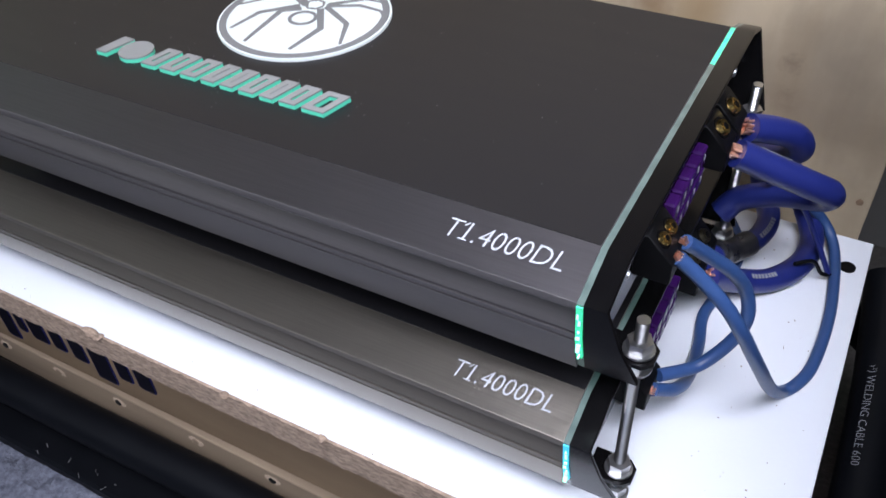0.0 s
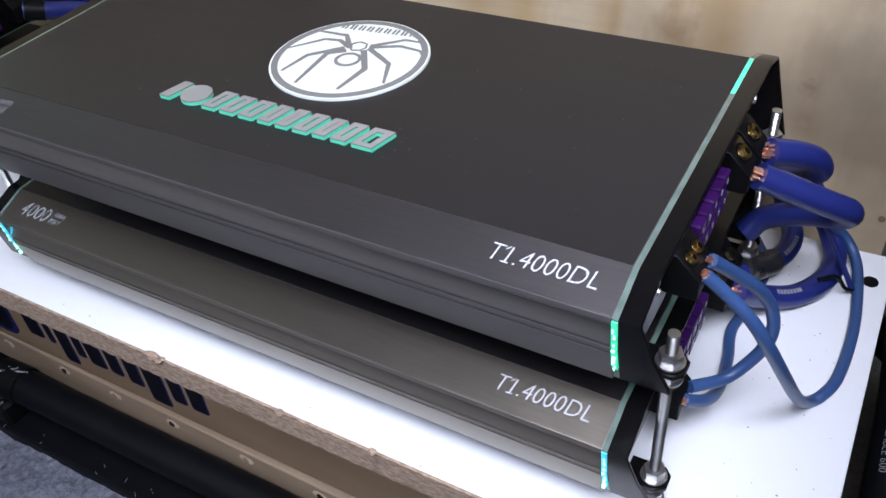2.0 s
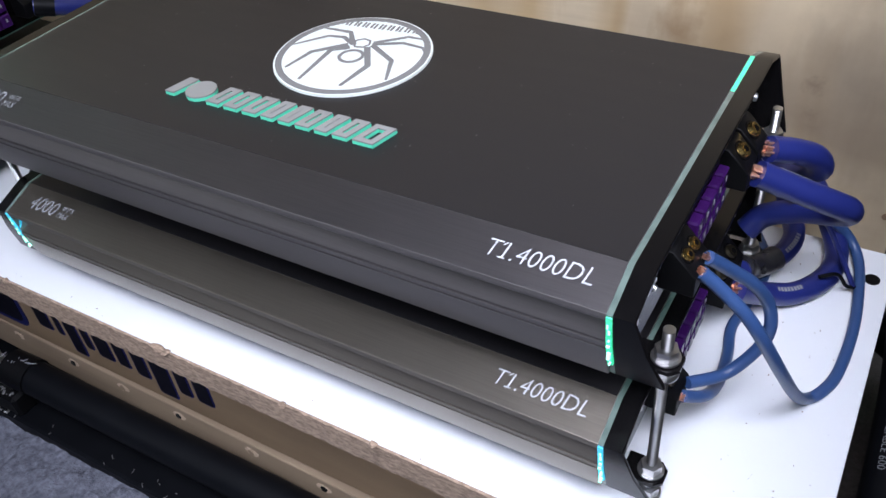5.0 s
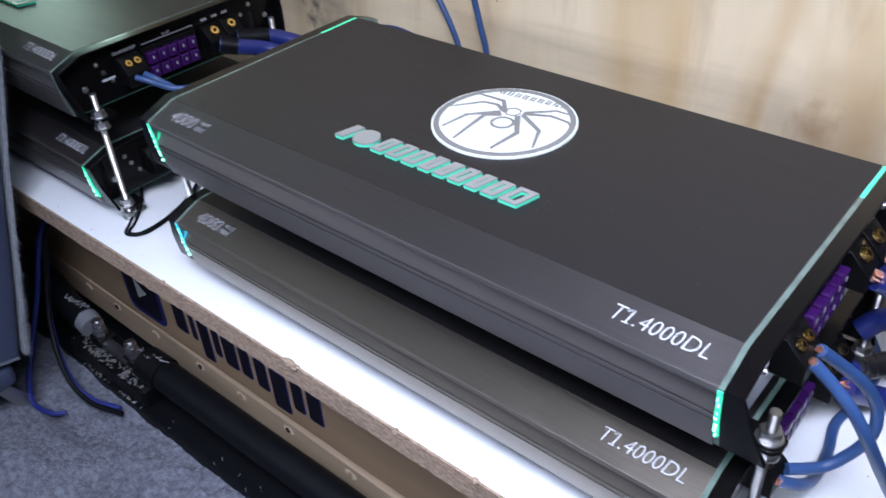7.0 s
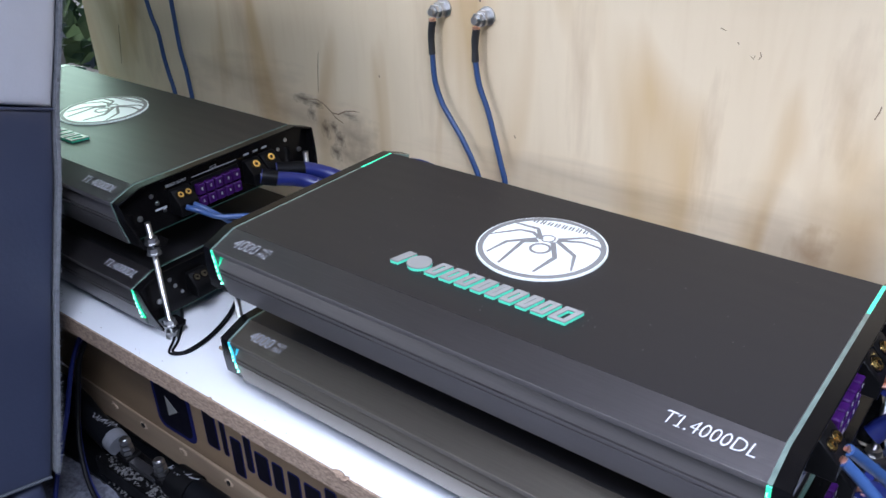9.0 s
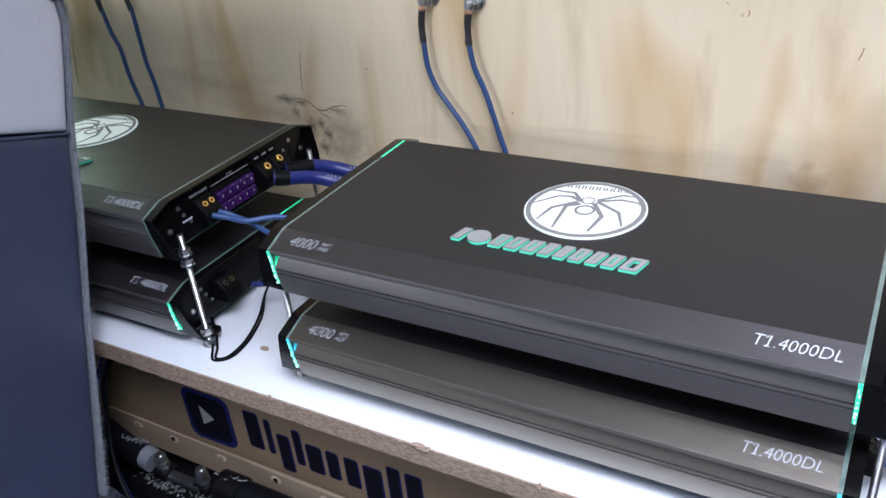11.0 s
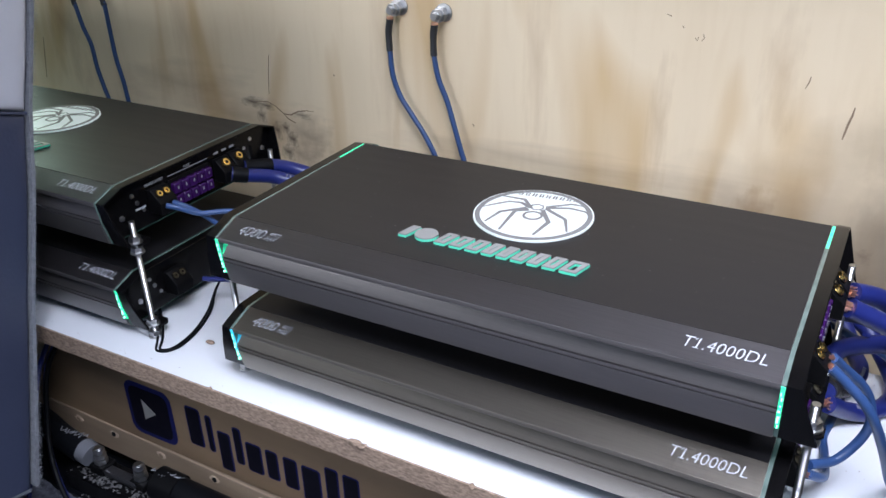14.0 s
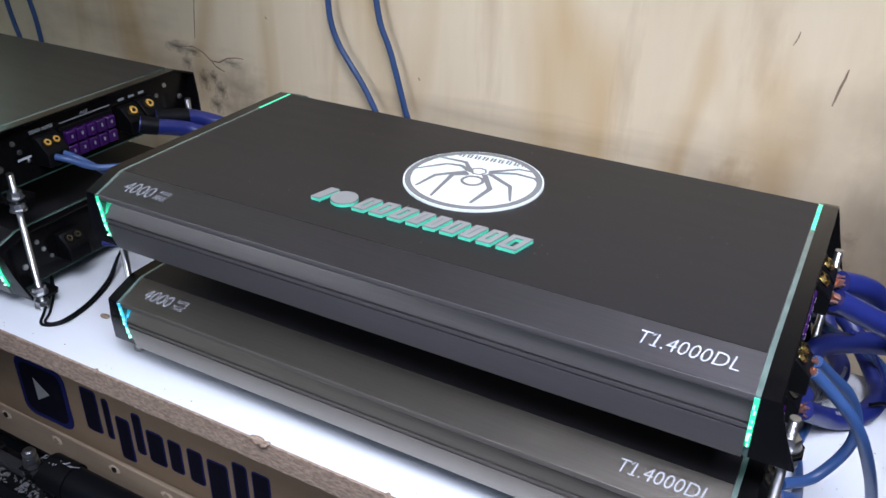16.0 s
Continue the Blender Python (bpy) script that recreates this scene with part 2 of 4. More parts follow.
vb = PLY.node_tree.nodes["Principled BSDF"]
PLY.node_tree.links.new(vb.inputs["Base Color"].links[0].from_socket, vmix.inputs["A"])
PLY.node_tree.links.new(vmix.outputs["Result"], vb.inputs["Base Color"])


# fine pores and fibres of the veneer
pore = PLY.node_tree.nodes.new("ShaderNodeTexNoise")
pore.inputs["Scale"].default_value, pore.inputs["Detail"].default_value = 95.0, 5.0
pmap = PLY.node_tree.nodes.new("ShaderNodeMapping")
pmap.inputs["Scale"].default_value = (1, 1, 0.12)
PLY.node_tree.links.new(vtc.outputs["Object"], pmap.inputs["Vector"])
PLY.node_tree.links.new(pmap.outputs[0], pore.inputs["Vector"])
pfac = PLY.node_tree.nodes.new("ShaderNodeMapRange")
pfac.inputs["From Min"].default_value, pfac.inputs["From Max"].default_value, pfac.inputs["To Max"].default_value = 0.5, 0.75, 0.16
pmix = PLY.node_tree.nodes.new("ShaderNodeMix")
pmix.data_type, pmix.blend_type = "RGBA", "MULTIPLY"
pmix.inputs["B"].default_value = (0.78, 0.70, 0.58, 1)
PLY.node_tree.links.new(pore.outputs["Fac"], pfac.inputs[0])
PLY.node_tree.links.new(pfac.outputs[0], pmix.inputs["Factor"])
PLY.node_tree.links.new(vb.inputs["Base Color"].links[0].from_socket, pmix.inputs["A"])
PLY.node_tree.links.new(pmix.outputs["Result"], vb.inputs["Base Color"])


# ---- building helpers ----
def part(name, bm, material, parent=None, label="", angle=35, kind=""):
    """One mesh object, under a thing or a part; plan units become metres here."""
    bmesh.ops.scale(bm, vec=(U, U, U), verts=bm.verts)
    me = bpy.data.meshes.new(name)
    bm.to_mesh(me)
    bm.free()
    me.materials.append(material)
    me.shade_smooth()
    me.set_sharp_from_angle(angle=radians(angle))
    ob = new(name, me)
    if parent:
        ob.parent = parent
    if label or kind:
        tagged(ob, label, "", "", kind)
    return ob


def empty(name, x, y, z, label, category, group="", kind="", rz=0.0):
    ob = new(name)
    ob.empty_display_size = 0.02
    ob.matrix_basis = pose(x * U, y * U, z * U, 0, 0, rz)
    return tagged(ob, label, category, group, kind)


def box(x0, x1, y0, y1, z0, z1, bevel=0.0, bm=None, segs=1):
    bm = bm or bmesh.new()
    m = Matrix.Translation(((x0 + x1) / 2, (y0 + y1) / 2, (z0 + z1) / 2)) @ Matrix.Diagonal((x1 - x0, y1 - y0, z1 - z0, 1))
    v = bmesh.ops.create_cube(bm, size=1, matrix=m)["verts"]
    if bevel:
        e = list({e for a in v for e in a.link_edges})
        bmesh.ops.bevel(bm, geom=e, offset=bevel, segments=segs, profile=0.5, affect="EDGES")
    return bm


def prism(pts, x0, x1, bm=None, bevel=0.0):
    """The outline pts (y, z) drawn out along x."""
    bm = bm or bmesh.new()
    a = [bm.verts.new((x0, y, z)) for y, z in pts]
    b = [bm.verts.new((x1, y, z)) for y, z in pts]
    n = len(pts)
    fs = [bm.faces.new(a), bm.faces.new(list(reversed(b)))]
    fs += [bm.faces.new((a[(i + 1) % n], a[i], b[i], b[(i + 1) % n])) for i in range(n)]
    bmesh.ops.recalc_face_normals(bm, faces=fs)
    if bevel:
        e = list({e for f in fs[:2] for e in f.edges})
        bmesh.ops.bevel(bm, geom=e, offset=bevel, segments=1, affect="EDGES")
    return bm


def cyl(p, q, r, n=16, r2=None, bm=None):
    """A round bar from p to q."""
    bm = bm or bmesh.new()
    p, q = Vector(p), Vector(q)
    m = Matrix.Translation((p + q) / 2) @ (q - p).to_track_quat("Z", "Y").to_matrix().to_4x4()
    bmesh.ops.create_cone(bm, cap_ends=True, segments=n, radius1=r, radius2=r if r2 is None else r2, depth=(q - p).length, matrix=m)
    return bm


def smooth_path(pts, steps=8):
    """Points along a smooth line through pts."""
    p = [Vector(a) for a in pts]
    p = [2 * p[0] - p[1]] + p + [2 * p[-1] - p[-2]]
    out = []
    for i in range(1, len(p) - 2):
        for k in range(steps):
            t = k / steps
            a, b, c, d = p[i - 1 : i + 3]
            out.append(0.5 * ((2 * b) + (c - a) * t + (2 * a - 5 * b + 4 * c - d) * t * t + (3 * b - a - 3 * c + d) * t * t * t))
    return out + [p[-2]]


def tube(pts, r, n=14, steps=8, bm=None, wobble=0.0):
    """A cable through pts."""
    bm = bm or bmesh.new()
    line = smooth_path(pts, steps)
    up, rings = Vector((0.13, 0.31, 0.94)), []
    for i, c in enumerate(line):
        t = (line[min(i + 1, len(line) - 1)] - line[max(i - 1, 0)]).normalized()
        up = (up - t * up.dot(t)).normalized()
        side = t.cross(up)
        rr = r * (1 + wobble * noise.noise(c * 60))
        rings.append([bm.verts.new(c + rr * (math.cos(a) * up + math.sin(a) * side)) for a in (2 * math.pi * k / n for k in range(n))])
    for a, b in zip(rings, rings[1:]):
        for k in range(n):
            bm.faces.new((a[k], a[(k + 1) % n], b[(k + 1) % n], b[k]))
    bm.faces.new(list(reversed(rings[0])))
    bm.faces.new(rings[-1])
    bmesh.ops.recalc_face_normals(bm, faces=bm.faces)
    return bm


def letters(text, size, extrude=0.0003, shear=0.0, width=1.0, bold=-0.02):
    """The text as a bmesh in the xy plane, plan units."""
    cu = bpy.data.curves.new("text", "FONT")
    cu.body, cu.size, cu.extrude, cu.shear, cu.resolution_u = text, size, extrude, shear, 3
    cu.space_character, cu.offset = width, bold * size
    ob = bpy.data.objects.new("text", cu)
    scene.collection.objects.link(ob)
    dg = bpy.context.evaluated_depsgraph_get()
    me = bpy.data.meshes.new_from_object(ob.evaluated_get(dg))
    bm = bmesh.new()
    bm.from_mesh(me)
    bpy.data.objects.remove(ob)
    bpy.data.curves.remove(cu)
    bpy.data.meshes.remove(me)
    return bm


def plate(pts, z0, z1, bm=None):
    """The outline pts (x, y) as a flat plate between two heights."""
    bm = bm or bmesh.new()
    a = [bm.verts.new((x, y, z0)) for x, y in pts]
    b = [bm.verts.new((x, y, z1)) for x, y in pts]
    n = len(pts)
    fs = [bm.faces.new(a), bm.faces.new(b)] + [bm.faces.new((a[i], a[(i + 1) % n], b[(i + 1) % n], b[i])) for i in range(n)]
    bmesh.ops.recalc_face_normals(bm, faces=fs)
    return bm


def hexnut(x, y, z0, z1, r, bm=None):
    bm = bm or bmesh.new()
    return plate([(x + r * math.cos(math.pi / 3 * k), y + r * math.sin(math.pi / 3 * k)) for k in range(6)], z0, z1, bm)


# ---- the setting ----
def structure(name, bm, material, label, category):
    return tagged(part(name, bm, material), label, category, "", "structure")


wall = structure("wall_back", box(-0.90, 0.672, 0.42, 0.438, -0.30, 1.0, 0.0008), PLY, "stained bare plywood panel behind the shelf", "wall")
# Side trim at the right; position and height set to block part of the lamp.
structure("wall_right", box(0.80, 0.83, -0.36, 0.75, -0.33, 0.55), CARPET_DK, "dark carpeted side trim of the vehicle", "wall")
left = box(-1.7, -1.67, -1.02, 0.75, -0.33, 0.28)
box(-1.7, -1.67, -1.02, 0.75, 0.88, 1.0, 0, left)
box(-1.7, -1.67, -1.02, -0.80, 0.28, 0.88, 0, left)
box(-1.7, -1.67, 0.62, 0.75, 0.28, 0.88, 0, left)
structure("wall_left", left, LINER, "pale side trim of the vehicle with a window opening", "wall")
hedge = bmesh.new()
for k in range(9000):
    c = Vector((random.uniform(-5.2, -4.2), random.uniform(-2.5, 4.5), random.uniform(-0.95, 3.4)))
    d = Vector((random.gauss(0, 1), random.gauss(0, 1), random.gauss(0, 1))).normalized()
    e = d.orthogonal().normalized()
    hedge.faces.new([hedge.verts.new(c + d * 0.09), hedge.verts.new(c + e * 0.05), hedge.verts.new(c - d * 0.09), hedge.verts.new(c - e * 0.05)])
tagged(part("hedge", hedge, LEAF), "green hedge outside the side window", "hedge", "", "stuff")
far = box(-0.95, 0.93, 0.75, 0.78, -0.33, 1.0)
box(-1.7, -0.95, 0.75, 0.78, -0.33, -0.06, 0, far)
box(-1.7, -0.95, 0.75, 0.78, 0.85, 1.0, 0, far)
structure("wall_far", far, LINER, "pale trim with a window opening behind the plywood", "wall")
# Unseen front wall, added to bound the light; its opening feeds the reflections.
fr = box(-1.7, -0.15, -1.02, -0.98, -0.33, -0.06)
box(-1.7, -0.15, -1.02, -0.98, 0.98, 1.0, 0, fr)
box(-1.7, -1.32, -1.02, -0.98, -0.06, 0.98, 0, fr)
box(-0.22, -0.15, -1.02, -0.98, -0.06, 0.98, 0, fr)
structure("wall_front", fr, CARPET_DK, "unseen dark wall with an opening, added to shape the light", "wall")
# Low wall out of view, added to hold back frontal light.
structure("wall_low_front", box(-0.15, 0.93, -1.02, -0.98, -0.33, -0.02), CARPET_DK, "unseen low wall, added to limit light from the front", "wall")
# Roof panels out of view, added and cut to steer the lamp above.
structure("ceiling", box(-0.42, 0.93, -0.06, 0.78, 1.0, 1.04), LINER, "unseen roof panel, cut back to let the added lamp in", "ceiling")
structure("ceiling_side", box(-0.42, 0.0, -0.98, -0.064, 1.0, 1.04), LINER, "unseen roof panel, added to keep light off the far stack", "ceiling")
# Unseen panel, kept pale so the metal bands mirror it at their left.
structure("ceiling_front", box(-1.7, -0.424, -0.98, 0.78, 1.0, 1.04), LINER_PALE, "unseen pale roof panel, added as a reflector", "ceiling")
structure("ground", box(-60, 60, -80, 60, -1.0, -0.95), GROUND, "pale driveway outside the open doors", "ground")

# carpet floor with soft folds
fl = bmesh.new()
bmesh.ops.create_grid(fl, x_segments=430, y_segments=190, size=0.5, matrix=Matrix.Translation((-0.4, -0.52, -0.286)) @ Matrix.Diagonal((2.6, 1.0, 1, 1)))
for v in fl.verts:
    p = v.co * 9
    v.co.z += 0.010 * noise.noise(p) + 0.006 * noise.noise(v.co * 30) + 0.0045 * noise.noise(v.co * 75) + 0.0035 * noise.noise(v.co * 150)
    v.co.z += 0.02 * max(0, 1 - ((v.co.x + 0.25) / 0.12) ** 2) * max(0, 1 - ((v.co.y + 0.16) / 0.06) ** 2)
structure("floor", fl, CARPET, "grey mottled pile carpet, lumpy, on the floor", "floor")
structure("floor_rear", box(-1.7, 0.93, -0.02, 0.78, -0.36, -0.315), CARPET_DK, "dark brown carpet beside and behind the shelf", "floor")

shelf = empty("shelf", 0, 0, 0, "white melamine chipboard shelf with raw front edge", "shelf")
part("board", box(-1.4, 0.68, -0.0145, 0.345, -0.025, 0.0, 0.0006), WHITE, shelf)
rough_edge = box(-1.4, 0.68, -0.0165, -0.0142, -0.0254, -0.0003)
bmesh.ops.subdivide_edges(rough_edge, edges=[e for e in rough_edge.edges if abs(e.verts[0].co.x - e.verts[1].co.x) > 1], cuts=900)
for v in rough_edge.verts:
    if v.co.y < -0.015:
        v.co.y += 0.0012 * noise.noise(Vector((v.co.x * 160, v.co.z * 300, 0)))
    if v.co.z < -0.02:
        v.co.z += 0.0010 * noise.noise(Vector((v.co.x * 70, 3, 0)))
part("front_edge", rough_edge, CHIP, shelf, "raw chipboard edge with torn chips", angle=60)
for x, w in ((0.168, 0.010), (0.176, 0.005), (0.384, 0.004), (-0.03, 0.003), (0.30, 0.003)):
    bm = bmesh.new()
    bmesh.ops.create_icosphere(bm, subdivisions=2, radius=1, matrix=Matrix.Translation((x, -0.0165, 0.0005)) @ Matrix.Diagonal((w, 0.003, 0.003, 1)))
    for v in bm.verts:
        v.co += 0.0022 * noise.noise_vector(v.co * 300)
    part("torn_chip", bm, CHIP, shelf)
part("screw_head", cyl((0.6655, 0.3067, -0.0005), (0.6655, 0.3067, 0.0012), 0.0062, 18), BLACK_MATT, shelf, "black countersunk screw")
structure("post", box(-0.55, -0.51, 0.06, 0.30, -0.315, -0.0255), PLY_DARK, "timber leg holding up the shelf", "support")
structure("support", box(0.58, 0.62, 0.0605, 0.30, -0.315, -0.0255), PLY_DARK, "timber leg holding up the shelf", "support")

# signboard and batten beneath the shelf
sign = empty("sign_board", 0, 0, 0, "brown timber board with blue painted shapes, under the shelf", "board")
part("board", box(-1.4, 0.68, 0.043, 0.06, -0.1995, -0.0255), PLY_DARK, sign)


def rounded(x0, x1, z0, z1, r, y0, y1, n=6):
    """An upright plate with round corners, from y0 forward to y1."""
    pts = []
    for cx, cz, a0 in ((x1 - r, z1 - r, 0), (x0 + r, z1 - r, 90), (x0 + r, z0 + r, 180), (x1 - r, z0 + r, 270)):
        pts += [(cx + r * math.cos(radians(a0 + 90 * k / n)), cz + r * math.sin(radians(a0 + 90 * k / n))) for k in range(n + 1)]
    bm = bmesh.new()
    a = [bm.verts.new((x, y0, z)) for x, z in pts]
    b = [bm.verts.new((x, y1, z)) for x, z in pts]
    m = len(pts)
    bm.faces.new(a), bm.faces.new(b)
    for i in range(m):
        bm.faces.new((a[i], a[(i + 1) % m], b[(i + 1) % m], b[i]))
    bmesh.ops.recalc_face_normals(bm, faces=bm.faces)
    return bm


part("blue_border", rounded(-0.264, -0.178, -0.187, -0.099, 0.016, 0.0429, 0.0422), SIGNBLUE, sign, "blue painted border")
part("dark_panel", rounded(-0.257, -0.185, -0.180, -0.106, 0.013, 0.0421, 0.0417), SIGNDARK, sign, "black painted panel")
tri = bmesh.new()
tv = [[tri.verts.new((x, y, z)) for x, z in ((-0.2335, -0.125), (-0.2335, -0.158), (-0.2105, -0.1425))] for y in (0.0418, 0.0412)]
tri.faces.new(tv[0]), tri.faces.new(tv[1])
for i in range(3):
    tri.faces.new((tv[0][i], tv[0][(i + 1) % 3], tv[1][(i + 1) % 3], tv[1][i]))
bmesh.ops.recalc_face_normals(tri, faces=tri.faces)
part("triangle", tri, SIGNGREY, sign, "bare grey triangle")
for x0, x1, z0, z1 in ((-0.153, -0.126, -0.167, -0.106), (-0.119, -0.107, -0.167, -0.110), (-0.101, -0.078, -0.189, -0.128),
                       (-0.073, -0.058, -0.169, -0.112), (-0.054, -0.027, -0.173, -0.128), (-0.022, -0.001, -0.172, -0.128),
                       (0.006, 0.029, -0.174, -0.128), (0.034, 0.064, -0.189, -0.130), (0.070, 0.091, -0.172, -0.118), (0.096, 0.121, -0.172, -0.119)):
    bar = part("painted_bar", rounded(x0 + 0.0005, x1 - 0.0008, z0 - 0.001, z1 + 0.001, 0.0045, 0.0429, 0.0423), SIGNBLUE, sign, "blue painted bar")
    part("bar_fill", rounded(x0 + 0.0025, x1 - 0.0028, z0 + 0.001, z1 - 0.001, 0.003, 0.0422, 0.0418), SIGNDARK, bar)

batten = empty("batten", 0, 0, 0, "pale pine batten with screw holes under the sign board", "batten")
batten.matrix_basis = pose(-0.1 * U, 0, 0, 0, 1.3, 0)
strip = part("strip", box(-1.3, 0.76, 0.0405, 0.06, -0.252, -0.2030, 0.001), BATTEN, batten)
for k, x in enumerate((-0.278, -0.205, -0.112, -0.014, 0.069, 0.156, 0.26, 0.355, 0.45)):
    hole = k % 2 == 1
    rim = bmesh.new()
    bmesh.ops.create_icosphere(rim, subdivisions=2, radius=1, matrix=Matrix.Translation((x, 0.0405, -0.2165)) @ Matrix.Diagonal((0.0095, 0.0011, 0.0062, 1)))
    for v in rim.verts:
        v.co += 0.0013 * noise.noise_vector(v.co * 330)
    part("torn_rim", rim, PLYEDGE, strip, "pale torn wood round a screw")
    if hole:
        part("screw_hole", cyl((x, 0.0410, -0.2165), (x, 0.0388, -0.2165), 0.0040, 16), BLACK_MATT, strip, "dark open screw hole")
    else:
        part("plug", cyl((x, 0.0410, -0.2165), (x, 0.0390, -0.2165), 0.0040, 16), BATTEN, strip, "brown filler plug")

# marks on the plywood
DIRT = mat("dark_scratch", (0.22, 0.15, 0.095), 0.8, 0, 0.3, 200)


def scratch(pts, w):
    bm = bmesh.new()
    n = len(pts)
    vs = []
    for i, (x, z) in enumerate(pts):
        h = w * (0.25 + 0.75 * math.sin(math.pi * (i + 0.5) / n))
        d = Vector((pts[min(i + 1, n - 1)][0] - pts[max(i - 1, 0)][0], 0, pts[min(i + 1, n - 1)][1] - pts[max(i - 1, 0)][1])).normalized()
        s = Vector((-d.z, 0, d.x)) * h
        vs.append([bm.verts.new(Vector((x, 0.4192, z)) + s), bm.verts.new(Vector((x, 0.4192, z)) - s)])
    for a, b in zip(vs, vs[1:]):
        bm.faces.new((a[0], a[1], b[1], b[0]))
    for f in bm.faces:
        f.normal_update()
        if f.normal.y > 0:
            f.normal_flip()
    part("scratch", bm, DIRT, wall)


scratch([(0.5318, 0.2365), (0.5335, 0.246), (0.5350, 0.255), (0.5372, 0.264), (0.5385, 0.2735)], 0.0013)
scratch([(-0.268, 0.250), (-0.272, 0.228), (-0.275, 0.205), (-0.277, 0.188)], 0.0008)
scratch([(-0.79, 0.230), (-0.797, 0.20), (-0.808, 0.155)], 0.0011)
scratch([(-0.307, 0.172), (-0.283, 0.176), (-0.266, 0.170), (-0.252, 0.160), (-0.238, 0.160), (-0.222, 0.168), (-0.205, 0.171), (-0.194, 0.171)], 0.0010)
scratch([(-0.252, 0.160), (-0.244, 0.153), (-0.230, 0.148)], 0.0010)
scratch([(0.362, 0.332), (0.365, 0.329), (0.366, 0.333)], 0.0006)
scratch([(0.371, 0.337), (0.3725, 0.333), (0.370, 0.329)], 0.0006)
scratch([(0.328, 0.356), (0.334, 0.354)], 0.0006)
scratch([(0.347, 0.344), (0.349, 0.342)], 0.0006)
scratch([(0.0775, 0.190), (0.0800, 0.187)], 0.0011)
scratch([(-0.150, 0.233), (-0.148, 0.231)], 0.0013)
scratch([(0.486, 0.288), (0.489, 0.296), (0.490, 0.302)], 0.0007)
for x, z in ((0.6677, 0.055), (0.6626, -0.017)):
    part("screw_hole", cyl((x, 0.4199, z), (x, 0.4188, z), 0.0032, 12), DIRT, wall)

# ---- amplifiers ----
H, DEPTH = 0.067, 0.30
BODY = [(0.0006, 0.0562), (0.0002, 0.0545), (0.0004, 0.0520), (0.0014, 0.0507), (0.0105, 0.0496), (0.0088, 0.0484), (0.0035, 0.0350), (0.0034, 0.0333), (0.0095, 0.0331),
        (0.0095, 0.0318), (0.0030, 0.0316), (0.0032, 0.0287), (0.0090, 0.0285), (0.0090, 0.0274), (0.0032, 0.0272), (0.0056, 0.0145), (0.0104, 0.0)]
BACK = [(0.2888, 0.0), (0.2934, 0.0150), (0.2968, 0.0290), (0.2982, 0.0440)]
OUT = [(0.0004, 0.0560), (0.004, 0.030), (0.0120, 0.0), (0.2880, 0.0), (0.296, 0.030), (0.2996, 0.0560), (0.2695, H), (0.0305, H)]
SLOPE = Vector((0, 0.0299, 0.0108)).normalized()


def shrunk(pts, d):
    cy, cz = DEPTH / 2, H / 2
    return [(cy + (y - cy) * (1 - d / cy), cz + (z - cz) * (1 - d / cz)) for y, z in pts]


def flare(z):
    return 0.0120 + 0.0165 * max(0.0, (0.052 - z) / 0.052)


def fitted(bm, x0, x1, y0, y1):
    """Brings flat lettering to a given width and height."""
    xs, ys = [v.co.x for v in bm.verts], [v.co.y for v in bm.verts]
    for v in bm.verts:
        v.co.x = x0 + (v.co.x - min(xs)) / (max(xs) - min(xs)) * (x1 - x0)
        v.co.y = y0 + (v.co.y - min(ys)) / (max(ys) - min(ys)) * (y1 - y0)
    return bm


def on_slope(bm):
    """Lays flat lettering on the sloping front band."""
    n = Vector((0, -SLOPE.z, SLOPE.y))
    m = Matrix(((1, 0, 0), (0, SLOPE.y, n.y), (0, SLOPE.z, n.z))).to_4x4()
    bm.transform(Matrix.Translation(Vector((0, 0.0006, 0.0562)) + n * 0.0008) @ m)
    return bm


def screw(p, r, axis, bm=None):
    """A round screw head with a hexagon recess."""
    p, a = Vector(p), Vector(axis).normalized()
    bm = cyl(p, p + a * r * 0.5, r, 18, r * 0.86, bm)
    return cyl(p + a * r * 0.5, p + a * r * 0.56, r * 0.52, 6, r * 0.5, bm)


def ray_line(pts, z):
    """A bent flat line through pts (x, y, half width)."""
    bm = bmesh.new()
    w, pts = [p[2] for p in pts], [p[:2] for p in pts]
    vs, n = [], len(pts)
    for i, p in enumerate(pts):
        d = (Vector(pts[min(i + 1, n - 1)]) - Vector(pts[max(i - 1, 0)])).normalized()
        s = Vector((-d.y, d.x)) * w[i]
        vs.append([bm.verts.new((p[0] + s.x, p[1] + s.y, z)), bm.verts.new((p[0] - s.x, p[1] - s.y, z))])
    for a, b in zip(vs, vs[1:]):
        bm.faces.new((a[0], a[1], b[1], b[0]))
    for f in bmesh.ops.extrude_face_region(bm, geom=bm.faces[:])["geom"]:
        if isinstance(f, bmesh.types.BMVert):
            f.co.z += 0.0004
    bmesh.ops.recalc_face_normals(bm, faces=bm.faces)
    return bm


